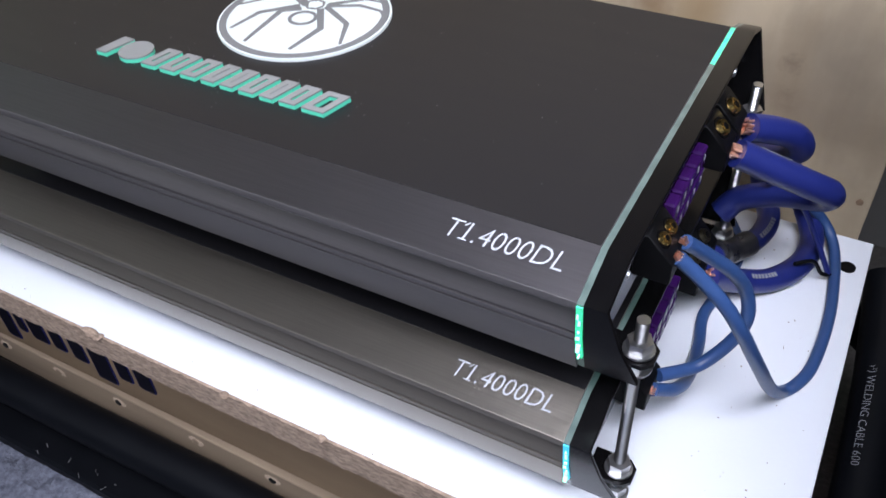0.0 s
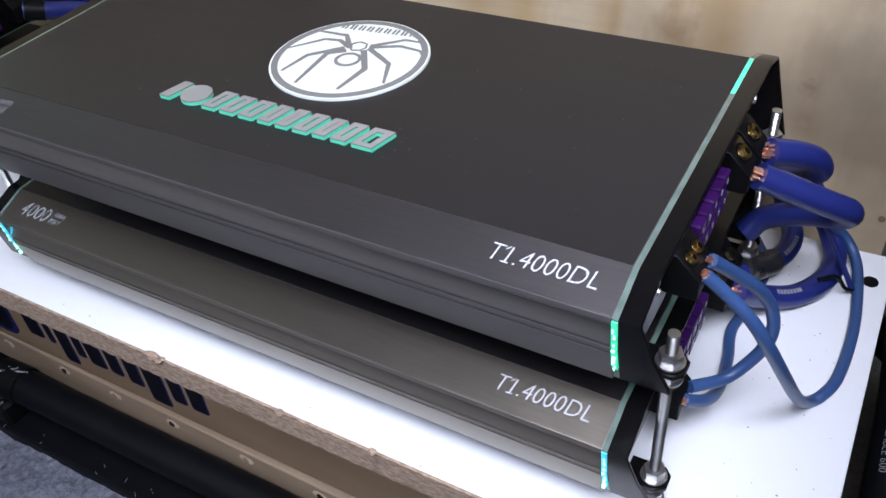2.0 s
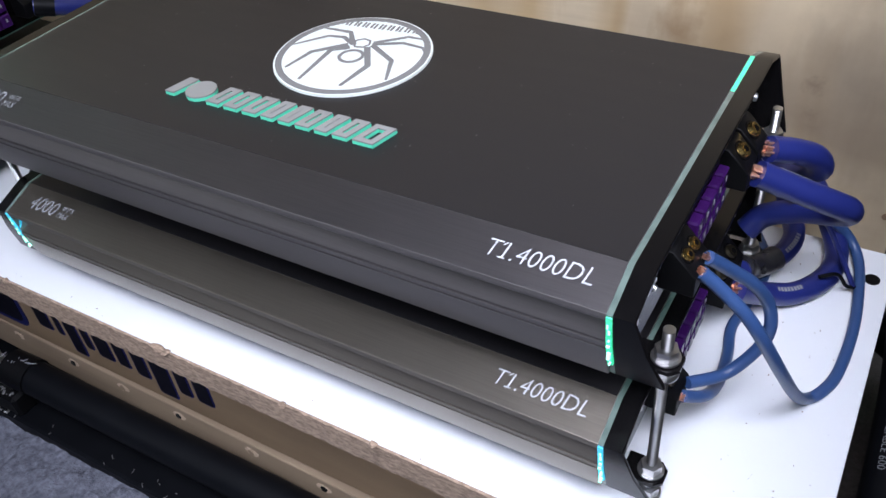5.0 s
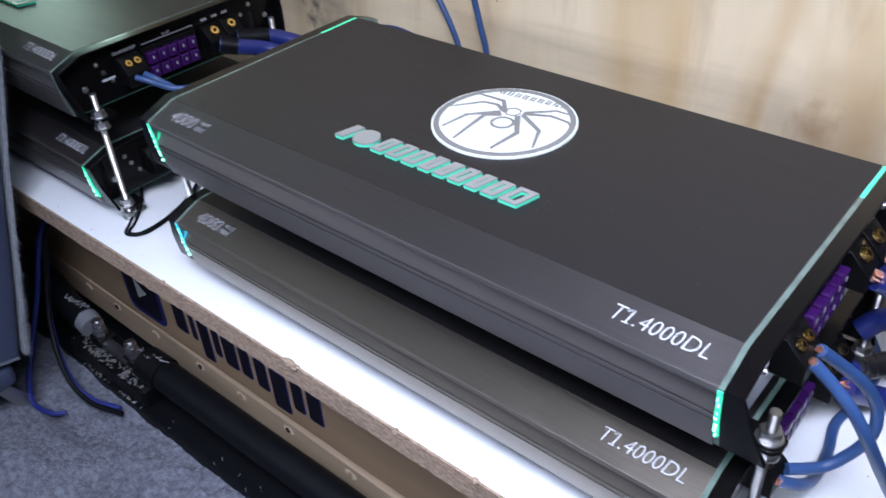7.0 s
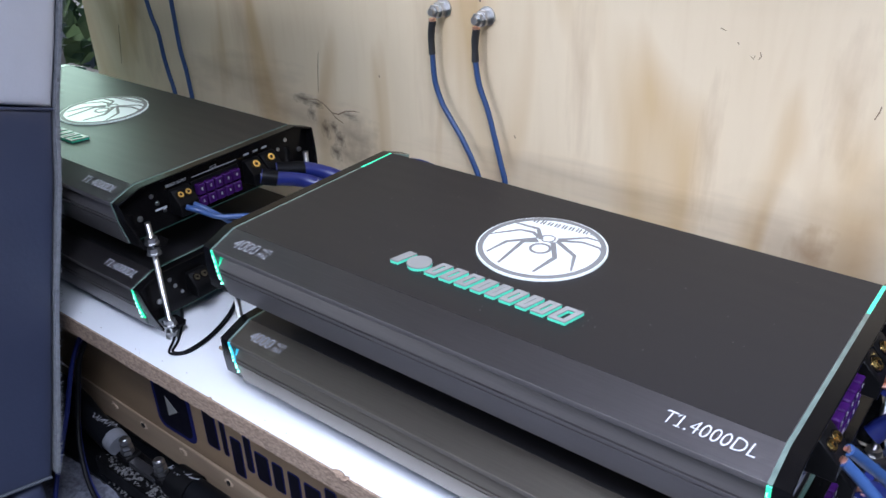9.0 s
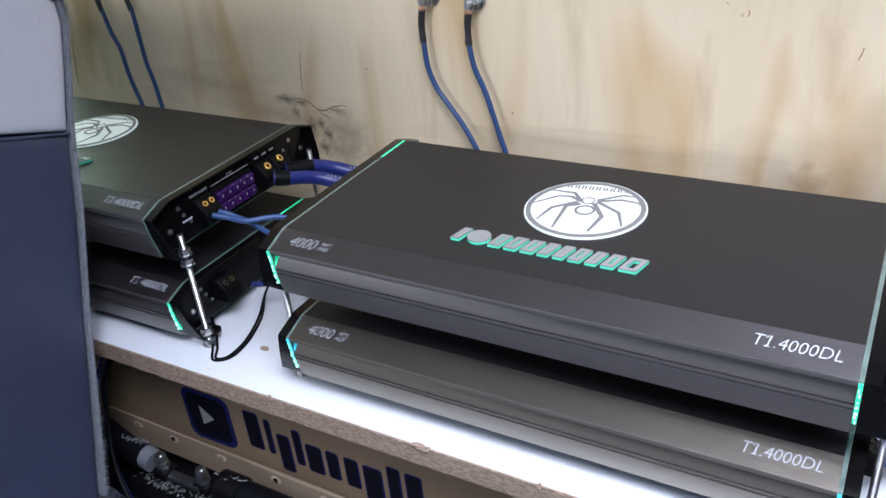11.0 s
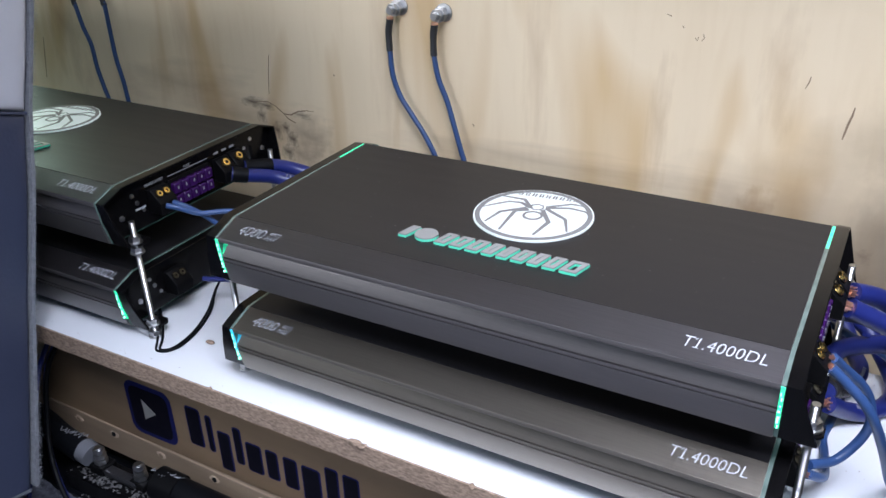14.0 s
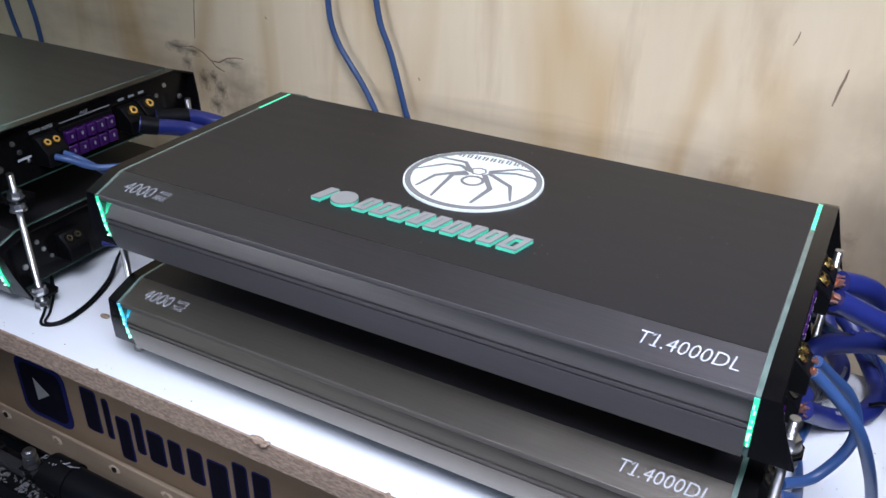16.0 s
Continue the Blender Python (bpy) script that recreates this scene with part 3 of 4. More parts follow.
# bent lines of the badge: (x, y, half width) from its middle outwards
RAYS = [[(-0.008, 0.012, 0.0024), (-0.022, 0.029, 0.0020), (-0.052, 0.0278, 0.0009)],
        [(-0.0107, 0.0137, 0.0022), (-0.022, 0.020, 0.0018), (-0.035, 0.0176, 0.0014), (-0.0545, -0.0055, 0.0008)],
        [(-0.012, 0.011, 0.0022), (-0.0325, -0.0094, 0.0018), (-0.0365, -0.0364, 0.0009)],
        [(-0.008, 0.0073, 0.0024), (-0.0197, -0.0017, 0.0021), (-0.0158, -0.0475, 0.0011)],
        [(0.0047, 0.0124, 0.0026), (0.0214, -0.012, 0.0024), (0.0188, -0.044, 0.0012)],
        [(0.0073, 0.0163, 0.0022), (0.0342, 0.0009, 0.0019), (0.0457, -0.0248, 0.0010)],
        [(0.006, 0.0176, 0.0020), (0.0278, 0.0278, 0.0015), (0.0457, 0.0265, 0.0012), (0.0534, 0.0188, 0.0008)],
        [(0.006, 0.020, 0.0018), (0.0265, 0.038, 0.0013), (0.0437, 0.0385, 0.0008)]]


def arc(cx, cy, r0, r1, a0, a1, z0, z1, n=64):
    """A flat ring, or a piece of one."""
    bm = bmesh.new()
    vs = []
    for k in range(n + 1):
        a = radians(a0 + (a1 - a0) * k / n)
        vs.append([bm.verts.new((cx + r * math.cos(a), cy + r * math.sin(a), z)) for r, z in ((r0, z0), (r1, z0), (r1, z1), (r0, z1))])
    for p, q in zip(vs, vs[1:]):
        for i in range(4):
            bm.faces.new((p[i], p[(i + 1) % 4], q[(i + 1) % 4], q[i]))
    bmesh.ops.remove_doubles(bm, verts=bm.verts, dist=1e-6)
    bmesh.ops.recalc_face_normals(bm, faces=bm.faces)
    return bm


def slanted_frame(bm, x, w, y0, y1, z0, z1):
    """A hollow slanted rectangle."""
    lean = 0.0052 / (y1 - y0)
    vs = []
    for u, v in ((0, 0), (w, 0), (w, y1 - y0), (0, y1 - y0)):
        iu = min(max(u, 0.0045), w - 0.0045)
        iv = min(max(v, 0.0040), y1 - y0 - 0.0040)
        vs.append([bm.verts.new((x + p + lean * q, y0 + q, z)) for p, q, z in ((u, v, z0), (u, v, z1), (iu, iv, z1), (iu, iv, z0))])
    for a, b in zip(vs, vs[1:] + vs[:1]):
        for i in range(4):
            bm.faces.new((a[i], a[(i + 1) % 4], b[(i + 1) % 4], b[i]))
    bmesh.ops.recalc_face_normals(bm, faces=bm.faces)


def badge(amp, side):
    """The lit round badge and the row of raised slanted shapes in front of it."""
    cx, cy = 0.2785, 0.1650
    disc = part("badge", cyl((cx, cy, H), (cx, cy, H + 0.0025), 0.0608, 64), GLOW, amp, "white backlit round badge")
    part("badge_ring", arc(cx, cy, 0.0543, 0.0592, 0, 360, H + 0.0024, H + 0.0030), BADGE, disc, "grey ring")
    for k, r in enumerate(RAYS):
        part("badge_line", ray_line([(cx + x, cy + y, w) for x, y, w in r], H + 0.0024 + 0.00004 * k), BADGE, disc)
    part("badge_loop", arc(cx + 0.001, cy - 0.004, 0.0078, 0.0104, 0, 360, H + 0.0024, H + 0.0029, 24), BADGE, disc)
    part("badge_hub", arc(cx - 0.003, cy + 0.0165, 0.0062, 0.0078, 0, 360, H + 0.0024, H + 0.0029, 7), BADGE, disc)
    for k in range(9):
        x, y = cx - 0.034 + 0.0074 * k, cy + 0.0385 + 0.0008 * k
        bar = plate([(x, y), (x + 0.0016, y), (x + 0.0008, y + 0.0076), (x - 0.0008, y + 0.0076)], H + 0.0024, H + 0.0029)
        plate([(x + 0.0030, y), (x + 0.0046, y), (x + 0.0038, y + 0.0076), (x + 0.0022, y + 0.0076)], H + 0.0024, H + 0.0029, bar)
        part("badge_bar", bar, BADGE, disc)
    x, y0, y1 = 0.1795, 0.0655, 0.0872
    for k, w in enumerate((0.0110, 0.0, 0.0138, 0.0146, 0.0146, 0.0128, 0.0122, 0.0138, 0.0124, 0.0140, 0.0182)):
        if k == 1:
            rd = part("raised_disc", cyl((x + 0.0122, 0.0765, H), (x + 0.0122, 0.0765, H + 0.0030), 0.0116, 32), side, amp, "raised disc with lit edge")
            part("disc_top", cyl((x + 0.0122, 0.0765, H + 0.0029), (x + 0.0122, 0.0765, H + 0.0040), 0.0116, 32), LETTER, rd, "grey top face")
            x += 0.0262
            continue
        low, top = bmesh.new(), bmesh.new()
        for bm, z0, z1 in ((low, H, H + 0.0030), (top, H + 0.0029, H + 0.0040)):
            slanted_frame(bm, x, w - 0.0024, y0, y1, z0, z1)
        block = part("raised_bar", low, side, amp, "raised slanted frame with lit edges")
        part("bar_top", top, LETTER, block, "grey top face")
        x += w + 0.0024


def terminal(cap, y0, y1, screws, size, z1, metal, look_of):
    """A screw terminal block on the end panel, with its hexagon screws on the sloping top."""
    sec = [(0.5525, z1 - 0.030), (0.5735, z1 - 0.030), (0.5735, z1 - 0.0155), (0.5590, z1), (0.5525, z1)]
    bm = bmesh.new()
    a, b = [[bm.verts.new((px, py, pz)) for px, pz in sec] for py in (y0, y1)]
    bm.faces.new(a), bm.faces.new(b)
    for i in range(5):
        bm.faces.new((a[i], a[(i + 1) % 5], b[(i + 1) % 5], b[i]))
    bmesh.ops.recalc_face_normals(bm, faces=bm.faces)
    bmesh.ops.bevel(bm, geom=bm.edges[:], offset=0.0006, segments=1, affect="EDGES")
    block = part("terminal_block", bm, BLACK_MATT, cap, "black terminal block")
    for y in screws:
        part("screw_ring", cyl((0.5640, y, z1 - 0.0070), (0.5654, y, z1 - 0.0057), size * 1.25, 18), BLACK, block)
        part("terminal_screw", screw((0.5652, y, z1 - 0.0059), size, (0.73, 0, 0.68)), metal, block, look_of)
        part("hex_recess", cyl((0.5652 + size * 0.39, y, z1 - 0.0059 + size * 0.36), (0.5652 + size * 0.44, y, z1 - 0.0059 + size * 0.41), size * 0.45, 6), BLACK, block)
    return block


def glow_wedge(x, reach=0.0085):
    """The strip's glow reflected on the metal, put in as a lit wedge, lying in the recess of the front and tapering
    away.
    """
    bm = bmesh.new()
    n = Vector((0, -0.93, 0.37)) * 0.0003
    front = [bm.verts.new(Vector(p) + n) for p in ((x, 0.0088, 0.0484), (x + reach, 0.0088, 0.0484), (x + reach * 0.45, 0.0072, 0.0440), (x + reach * 0.25, 0.0050, 0.0385), (x, 0.0037, 0.0355))]
    rear = [bm.verts.new(v.co - n * 2) for v in front]
    bm.faces.new(front), bm.faces.new(rear)
    for i in range(5):
        bm.faces.new((front[i], front[(i + 1) % 5], rear[(i + 1) % 5], rear[i]))
    bmesh.ops.recalc_face_normals(bm, faces=bm.faces)
    return bm


def amplifier(x, y, z, led, lit, label, metal=ALU, fuses=True, rear_led=True):
    amp = empty("amplifier", x, y, z, label, "amplifier", "stacked amplifiers")
    part("body", prism(BODY + BACK + [(0.2695, H), (0.0305, H)], 0.0036, 0.5464), metal, amp, angle=20)
    part("base_plate", box(0.004, 0.546, 0.0125, 0.2875, -0.0016, -0.0002), BLACK_MATT, amp, "black base plate")
    part("top_plate", box(0.0038, 0.5462, 0.0308, 0.2692, H + 0.0001, H + 0.0005), TOPCOAT, amp, "satin black lid")
    band = bmesh.new()
    nb = Vector((0, -SLOPE.z, SLOPE.y)) * 0.0003
    q = [band.verts.new(Vector((bx, by, bz)) + nb) for bx, by, bz in ((0.0038, 0.0012, 0.0565), (0.5462, 0.0012, 0.0565), (0.5462, 0.0303, 0.06692), (0.0038, 0.0303, 0.06692))]
    band.faces.new(q)
    bmesh.ops.solidify(band, geom=band.faces[:], thickness=0.0003)
    back = bmesh.new()
    nr = Vector((0, 0.62, 0.78)) * 0.0003
    back.faces.new([back.verts.new(Vector((bx, by, bz)) + nr) for bx, by, bz in ((0.0038, 0.2697, 0.06692), (0.5462, 0.2697, 0.06692), (0.5462, 0.2978, 0.0448), (0.0038, 0.2978, 0.0448))])
    bmesh.ops.solidify(back, geom=back.faces[:], thickness=0.0003)
    part("rear_band", back, TOPCOAT, amp, "satin black rear slope")
    part("front_band", band, ALU_BAND if metal is ALU else metal, amp, "brushed front band, reflected light in its colour")
    for x0 in (0.0, 0.5464):
        s = part("light_strip", prism(shrunk(OUT, 0.0001), x0 + 0.0001, x0 + 0.0035), ACRYL, amp, "clear acrylic light strip")
        if lit:
            part("led_bar", prism([(-0.0004, 0.0545), (0.0025, 0.030), (0.0070, 0.012), (0.0095, 0.012), (0.007, 0.030), (0.004, 0.0545)], x0 + 0.0002, x0 + 0.0034), led, s, "lit diode bar")
            if rear_led:
                part("led_bar", box(x0 + 0.0004, x0 + 0.0032, 0.218, 0.2690, H - 0.001, H + 0.0002), led, s, "lit diode bar")
            if x0 < 0.1:
                part("led_reflection", glow_wedge(x0 + 0.0036), led, s, "reflected glow of the strip, put in as a lit wedge")
            for zz in (0.015, 0.021, 0.0245, 0.031, 0.036, 0.043, 0.0475):
                yy = 0.0006 + 0.09 * (0.0545 - zz) * (1 if zz > 0.03 else 1.25)
                a, h = random.uniform(0.0004, 0.0010), random.uniform(0.0006, 0.0018)
                xm = x0 + random.uniform(0.0011, 0.0024)
                part("diode", box(xm - a, xm + a, yy - 0.0012, yy + 0.001, zz - h, zz + h), DIODE, s, "bright diode")
    for sd in (-1, 1):
        base = 0.55 if sd > 0 else 0.0
        bm = bmesh.new()
        rows = []
        for o, k in ((OUT, 0), (OUT, 1), (shrunk(OUT, 0.0026), 1), (shrunk(OUT, 0.0026), 0)):
            rows.append([bm.verts.new((base + sd * (flare(zz) if k else 0.0), yy, zz)) for yy, zz in o])
        for i in range(len(OUT)):
            j = (i + 1) % len(OUT)
            if i == 2:
                continue
            for p, q2 in ((0, 1), (1, 2), (2, 3), (3, 0)):
                bm.faces.new((rows[p][i], rows[p][j], rows[q2][j], rows[q2][i]))
        for i in (2, 3):
            bm.faces.new([rows[p][i] for p in range(4)])
        bmesh.ops.recalc_face_normals(bm, faces=bm.faces)
        bmesh.ops.bevel(bm, geom=[e for e in bm.edges if abs(e.verts[0].co.x - base) > 0.01 and abs(e.verts[1].co.x - base) > 0.01], offset=0.0007, segments=1, affect="EDGES")
        cap = part("end_cap", bm, BLACK, amp, "gloss black end cap")
        inn = base + sd * 0.0025
        part("end_panel", prism(shrunk(OUT, 0.0027), min(inn, inn - sd * 0.002), max(inn, inn - sd * 0.002)), BLACK, cap)
        for y0, y1 in ((0.025, 0.045), (0.264, 0.284)):
            ex = [(base + sd * 0.004, y0), (base + sd * 0.026, y0), (base + sd * 0.031, y0 + 0.005), (base + sd * 0.031, y1 - 0.005), (base + sd * 0.026, y1), (base + sd * 0.004, y1)]
            part("mounting_ear", plate(ex, -0.003, -0.0002), BLACK, cap, "black mounting ear")
        if sd < 0:
            continue
        plated = (GOLD, "gold hexagon screw") if z > 0.1 else (DULL, "dull dark hexagon screw")
        terminal(cap, 0.0705, 0.0975, (0.0785, 0.0895), 0.0042, 0.0465, *plated)
        terminal(cap, 0.1820, 0.2055, (0.1940,), 0.0056, 0.0455, *plated)
        terminal(cap, 0.2078, 0.2315, (0.2190,), 0.0056, 0.0465, *plated)
        for yy, zz, r in ((0.0285, 0.026, 0.0036), (0.048, 0.047, 0.0028), (0.054, 0.036, 0.0028), (0.243, 0.041, 0.0026), (0.257, 0.050, 0.0028), (0.279, 0.030, 0.0034), (0.062, 0.024, 0.0024)):
            part("panel_screw", screw((0.5527, yy, zz), r, (1, 0, 0)), STEEL, cap, "small steel screw")
        if not fuses:
            continue
        fb = part("fuse_block", box(0.5525, 0.556, 0.103, 0.174, 0.010, 0.046, 0.001), BLACK_MATT, cap, "black fuse holder")
        for r in range(2):
            for c in range(5):
                y0 = 0.1050 + c * 0.0134
                z0 = 0.0125 + r * 0.0160
                part("fuse", box(0.556, 0.5635, y0, y0 + 0.0118, z0, z0 + 0.0138, 0.0012), PURPLE, fb, "purple blade fuse")
                part("fuse_contact", box(0.5633, 0.5638, y0 + 0.0050, y0 + 0.0068, z0 + 0.006, z0 + 0.0095), PRINT_DIM, fb)
        if z > 0.1:
            tx = fitted(letters("SPEAKER OUTPUT", 0.01), 0, 0.029, 0, 0.0034)
            tx.transform(Matrix(((0, 0, 1, 0.5528), (1, 0, 0, 0.069), (0, 1, 0, 0.0500), (0, 0, 0, 1))))
            part("panel_print", tx, PRINT, cap, "white printed lettering")
            tx = fitted(letters("FUSE", 0.01), 0, 0.010, 0, 0.003)
            tx.transform(Matrix(((0, 0, 1, 0.5528), (1, 0, 0, 0.134), (0, 1, 0, 0.0520), (0, 0, 0, 1))))
            part("panel_print", tx, PRINT, cap, "white printed lettering")
            for y0, y1, z0, z1 in ((0.106, 0.174, 0.0500, 0.0508), (0.187, 0.195, 0.0505, 0.0530), (0.202, 0.210, 0.0505, 0.0530), (0.217, 0.225, 0.0505, 0.0530), (0.050, 0.066, 0.0265, 0.0290)):
                part("panel_print", box(0.5526, 0.5529, y0, y1, z0, z1), PRINT, cap)
    model = fitted(letters("T1.4000DL", 0.013, 0.0001, 0.2, bold=-0.010), 0.4710, 0.5337, 0.0120, 0.0228)
    plate([(0.4788, 0.0203), (0.4794, 0.0199), (0.4816, 0.0221), (0.4814, 0.0229)], 0.0001, 0.0003, model)
    plate([(0.4786, 0.0120), (0.4832, 0.0120), (0.4834, 0.0128), (0.4788, 0.0128)], 0.0001, 0.0003, model)
    part("model_print", on_slope(model), PRINT, amp, "white printed model lettering")
    part("power_print", on_slope(fitted(letters("4000", 0.013, 0.0001, 0.25, bold=-0.002), 0.021, 0.0535, 0.0105, 0.0235)), PRINT_DIM, amp, "grey printed figures")
    part("power_print", on_slope(fitted(letters("WATTS", 0.006, 0.0001, 0.25, bold=-0.004), 0.0580, 0.0705, 0.0182, 0.0225)), PRINT_DIM, amp)
    part("power_print", on_slope(fitted(letters("MAX", 0.006, 0.0001, 0.25, bold=-0.004), 0.0562, 0.0695, 0.0110, 0.0165)), PRINT_DIM, amp)
    return amp


DIODE = mat("bright_diode", (0.5, 0.9, 0.8), 0.3, 0, 0.1, 80, emit=(0.30, 1.0, 0.65), power=3.0)
SIDE = mat("lit_letter_edge", (0.1, 0.6, 0.4), 0.3, 0, 0.1, 80, emit=(0.02, 0.55, 0.32), power=0.10)
upper = amplifier(0, 0, 0.133, LED, True, "dark brushed aluminium amplifier with lit badge, upper of the stack")
badge(upper, SIDE)
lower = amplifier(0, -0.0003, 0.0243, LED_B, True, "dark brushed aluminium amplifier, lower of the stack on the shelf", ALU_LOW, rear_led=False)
LX, LY, LZ = -0.739, 0.010, -0.004
upper_l = amplifier(LX, LY, 0.133 + LZ, LED, False, "dark amplifier with lit badge, upper of the farther stack")
badge(upper_l, SIDE)
lower_l = amplifier(LX, LY, 0.021 + LZ, LED, True, "dark amplifier, lower of the farther stack on the shelf", fuses=False)


def threaded_rod(x, y, top, za, zb):
    """A threaded rod from the shelf with nuts and washers; za, zb: the undersides of the two amplifiers."""
    rod = empty("threaded_rod", x, y, 0, "zinc-plated threaded rod with nuts and washers joining two amplifiers", "rod", "stacking rods")
    bm = bmesh.new()
    n, step = 14, 0.0021
    rings = []
    z = 0.0
    while z <= top:
        for r, dz in ((0.0027, 0.0), (0.0036, step * 0.5)):
            rings.append([bm.verts.new((r * math.cos(2 * math.pi * k / n), r * math.sin(2 * math.pi * k / n), z + dz)) for k in range(n)])
        z += step
    for a, b in zip(rings, rings[1:]):
        for k in range(n):
            bm.faces.new((a[k], a[(k + 1) % n], b[(k + 1) % n], b[k]))
    bm.faces.new(rings[-1])
    bm.faces.new(list(reversed(rings[0])))
    part("rod", bm, STEEL, rod, angle=25)
    for z0 in (0.0005, za + 0.0008, zb - 0.0125, zb + 0.0008):
        part("washer", cyl((0, 0, z0), (0, 0, z0 + 0.0014), 0.0086, 24), STEEL, rod)
        part("nut", hexnut(0, 0, z0 + 0.0014, z0 + 0.0080, 0.0071), STEEL, rod)
    return rod


for dx, dy, dz in ((0, 0, 0), (LX, LY, LZ)):
    for x in (-0.021, 0.571):
        threaded_rod(x + dx, 0.035 + (dy and 0.001), 0.157, (0.0243 if dx == 0 else 0.021) + dz, 0.133 + dz)
        threaded_rod(x + dx, 0.274 + dy, 0.160, (0.0243 if dx == 0 else 0.021) + dz, 0.133 + dz)


# ---- cables at the stack's end ----
def cable(name, pts, r, material, label, category, copper=0.0, group="", prints=()):
    ob = empty(name, 0, 0, 0, label, category, group)
    part("sheath", tube(pts, r), material, ob)
    if copper:
        a, d = Vector(pts[0]), (Vector(pts[0]) - Vector(pts[1])).normalized()
        bm = bmesh.new()
        for k in range(26):
            w = Vector((random.uniform(-1, 1), random.uniform(-1, 1), random.uniform(-1, 1)))
            w = (w - d * w.dot(d)) * copper * 0.6
            cyl(a + w * 1.25 - d * 0.001, a + w * 1.05 + d * copper * random.uniform(0.7, 1.1), copper * 0.15, 5, bm=bm)
        part("copper_end", bm, COPPER, ob, "bare stranded copper", kind="stuff")
    line = smooth_path(pts, 8)
    for i0, count, up in prints:
        for k in range(count):
            c, t = line[i0 + k], (line[i0 + k + 1] - line[i0 + k]).normalized()
            n = Vector(up)
            n = (n - t * n.dot(t)).normalized()
            m = Matrix((t, n.cross(t), n)).transposed().to_4x4()
            bm = box(-0.0010, 0.0010, -0.0018, 0.0018, 0, 0.0003)
            bm.transform(Matrix.Translation(c + n * r * 0.985) @ m)
            part("print_bar", bm, PRINT_DIM, ob)
    return ob


R0 = 0.0094
cable("power_cable", [(0.5775, 0.1945, 0.157), (0.600, 0.205, 0.1445), (0.620, 0.217, 0.132), (0.6355, 0.233, 0.117), (0.631, 0.252, 0.098), (0.605, 0.261, 0.086), (0.579, 0.262, 0.073), (0.568, 0.255, 0.060)],
      R0, CABLE, "thick blue power cable bent back to the lower amplifier", "cable", 0.0062, "power cables", ((4, 7, (-0.3, 0.3, 1)),))
cable("power_cable", [(0.5775, 0.2255, 0.157), (0.592, 0.240, 0.150), (0.605, 0.256, 0.138), (0.608, 0.270, 0.120), (0.593, 0.290, 0.100), (0.575, 0.315, 0.085), (0.54, 0.33, 0.075)],
      R0, CABLE, "thick blue power cable looping behind the amplifier", "cable", 0.0062, "power cables")
cable("power_cable", [(0.5765, 0.203, 0.043), (0.594, 0.233, 0.020), (0.6128, 0.2526, 0.0105), (0.6280, 0.2735, 0.0100), (0.6350, 0.2987, 0.0100), (0.6320, 0.3244, 0.0120), (0.615, 0.350, 0.026), (0.59, 0.372, 0.045), (0.54, 0.38, 0.06)],
      R0, CABLE, "thick blue power cable lying in a loop on the shelf", "cable", 0.0062, "power cables", ((10, 8, (0, -0.5, 1)),))
c4 = cable("power_cable", [(0.5735, 0.228, 0.040), (0.582, 0.258, 0.024), (0.596, 0.287, 0.0205), (0.599, 0.309, 0.025), (0.589, 0.331, 0.030), (0.57, 0.36, 0.05), (0.53, 0.37, 0.07)],
           R0 * 0.93, CABLE, "thick blue power cable joined with black tape", "cable", 0.0, "power cables", ((15, 8, (0.5, -0.4, 1)),))
part("tape_wrap", tube([(0.5725, 0.232, 0.039), (0.582, 0.258, 0.0242), (0.5915, 0.277, 0.0212)], R0 * 1.10, wobble=0.30), TAPE, c4, "crumpled black tape")
R1 = 0.0043
cable("speaker_wire", [(0.5745, 0.0785, 0.164), (0.5875, 0.0815, 0.1515), (0.6030, 0.0825, 0.1365), (0.6150, 0.0860, 0.1165), (0.6280, 0.1040, 0.0760), (0.6385, 0.1330, 0.0290), (0.6460, 0.1550, 0.0050), (0.6538, 0.1667, 0.0044), (0.6600, 0.1872, 0.0044),
       (0.6624, 0.2282, 0.0044), (0.660, 0.2700, 0.0046), (0.652, 0.3169, 0.007), (0.6365, 0.332, 0.021), (0.6145, 0.318, 0.045), (0.585, 0.32, 0.055), (0.55, 0.335, 0.06)],
      R1, WIRE, "blue speaker wire dropping to the shelf and curving back", "wire", 0.0032, "speaker wires")
cable("speaker_wire", [(0.5745, 0.0900, 0.166), (0.586, 0.1050, 0.148), (0.5990, 0.1180, 0.130), (0.6085, 0.1275, 0.1095), (0.6130, 0.1270, 0.0900), (0.6085, 0.1260, 0.068), (0.5935, 0.1125, 0.050), (0.5745, 0.0900, 0.0545)],
      R1, WIRE, "blue speaker wire joining the upper to the lower amplifier", "wire", 0.0032, "speaker wires")
cable("speaker_wire", [(0.5745, 0.0795, 0.0525), (0.5850, 0.098, 0.038), (0.5876, 0.130, 0.018), (0.5846, 0.1718, 0.0050), (0.5795, 0.2013, 0.0044), (0.5826, 0.2291, 0.0044), (0.5861, 0.285, 0.0044), (0.56, 0.335, 0.006)],
      R1, WIRE, "blue speaker wire running back along the shelf", "wire", 0.0032, "speaker wires")
cable("remote_wire", [(0.595, 0.256, 0.098), (0.6035, 0.2664, 0.088), (0.6213, 0.2885, 0.06), (0.638, 0.2888, 0.032), (0.653, 0.2843, 0.0075)],
      0.0022, CABLE, "thin blue remote wire bent down onto the shelf", "wire")
cable("remote_wire", [(0.655, 0.2845, 0.0065), (0.648, 0.280, 0.010), (0.6399, 0.2756, 0.0225), (0.628, 0.266, 0.0235)], 0.0016, RUBBER, "thin black wire lying across a cable", "wire")

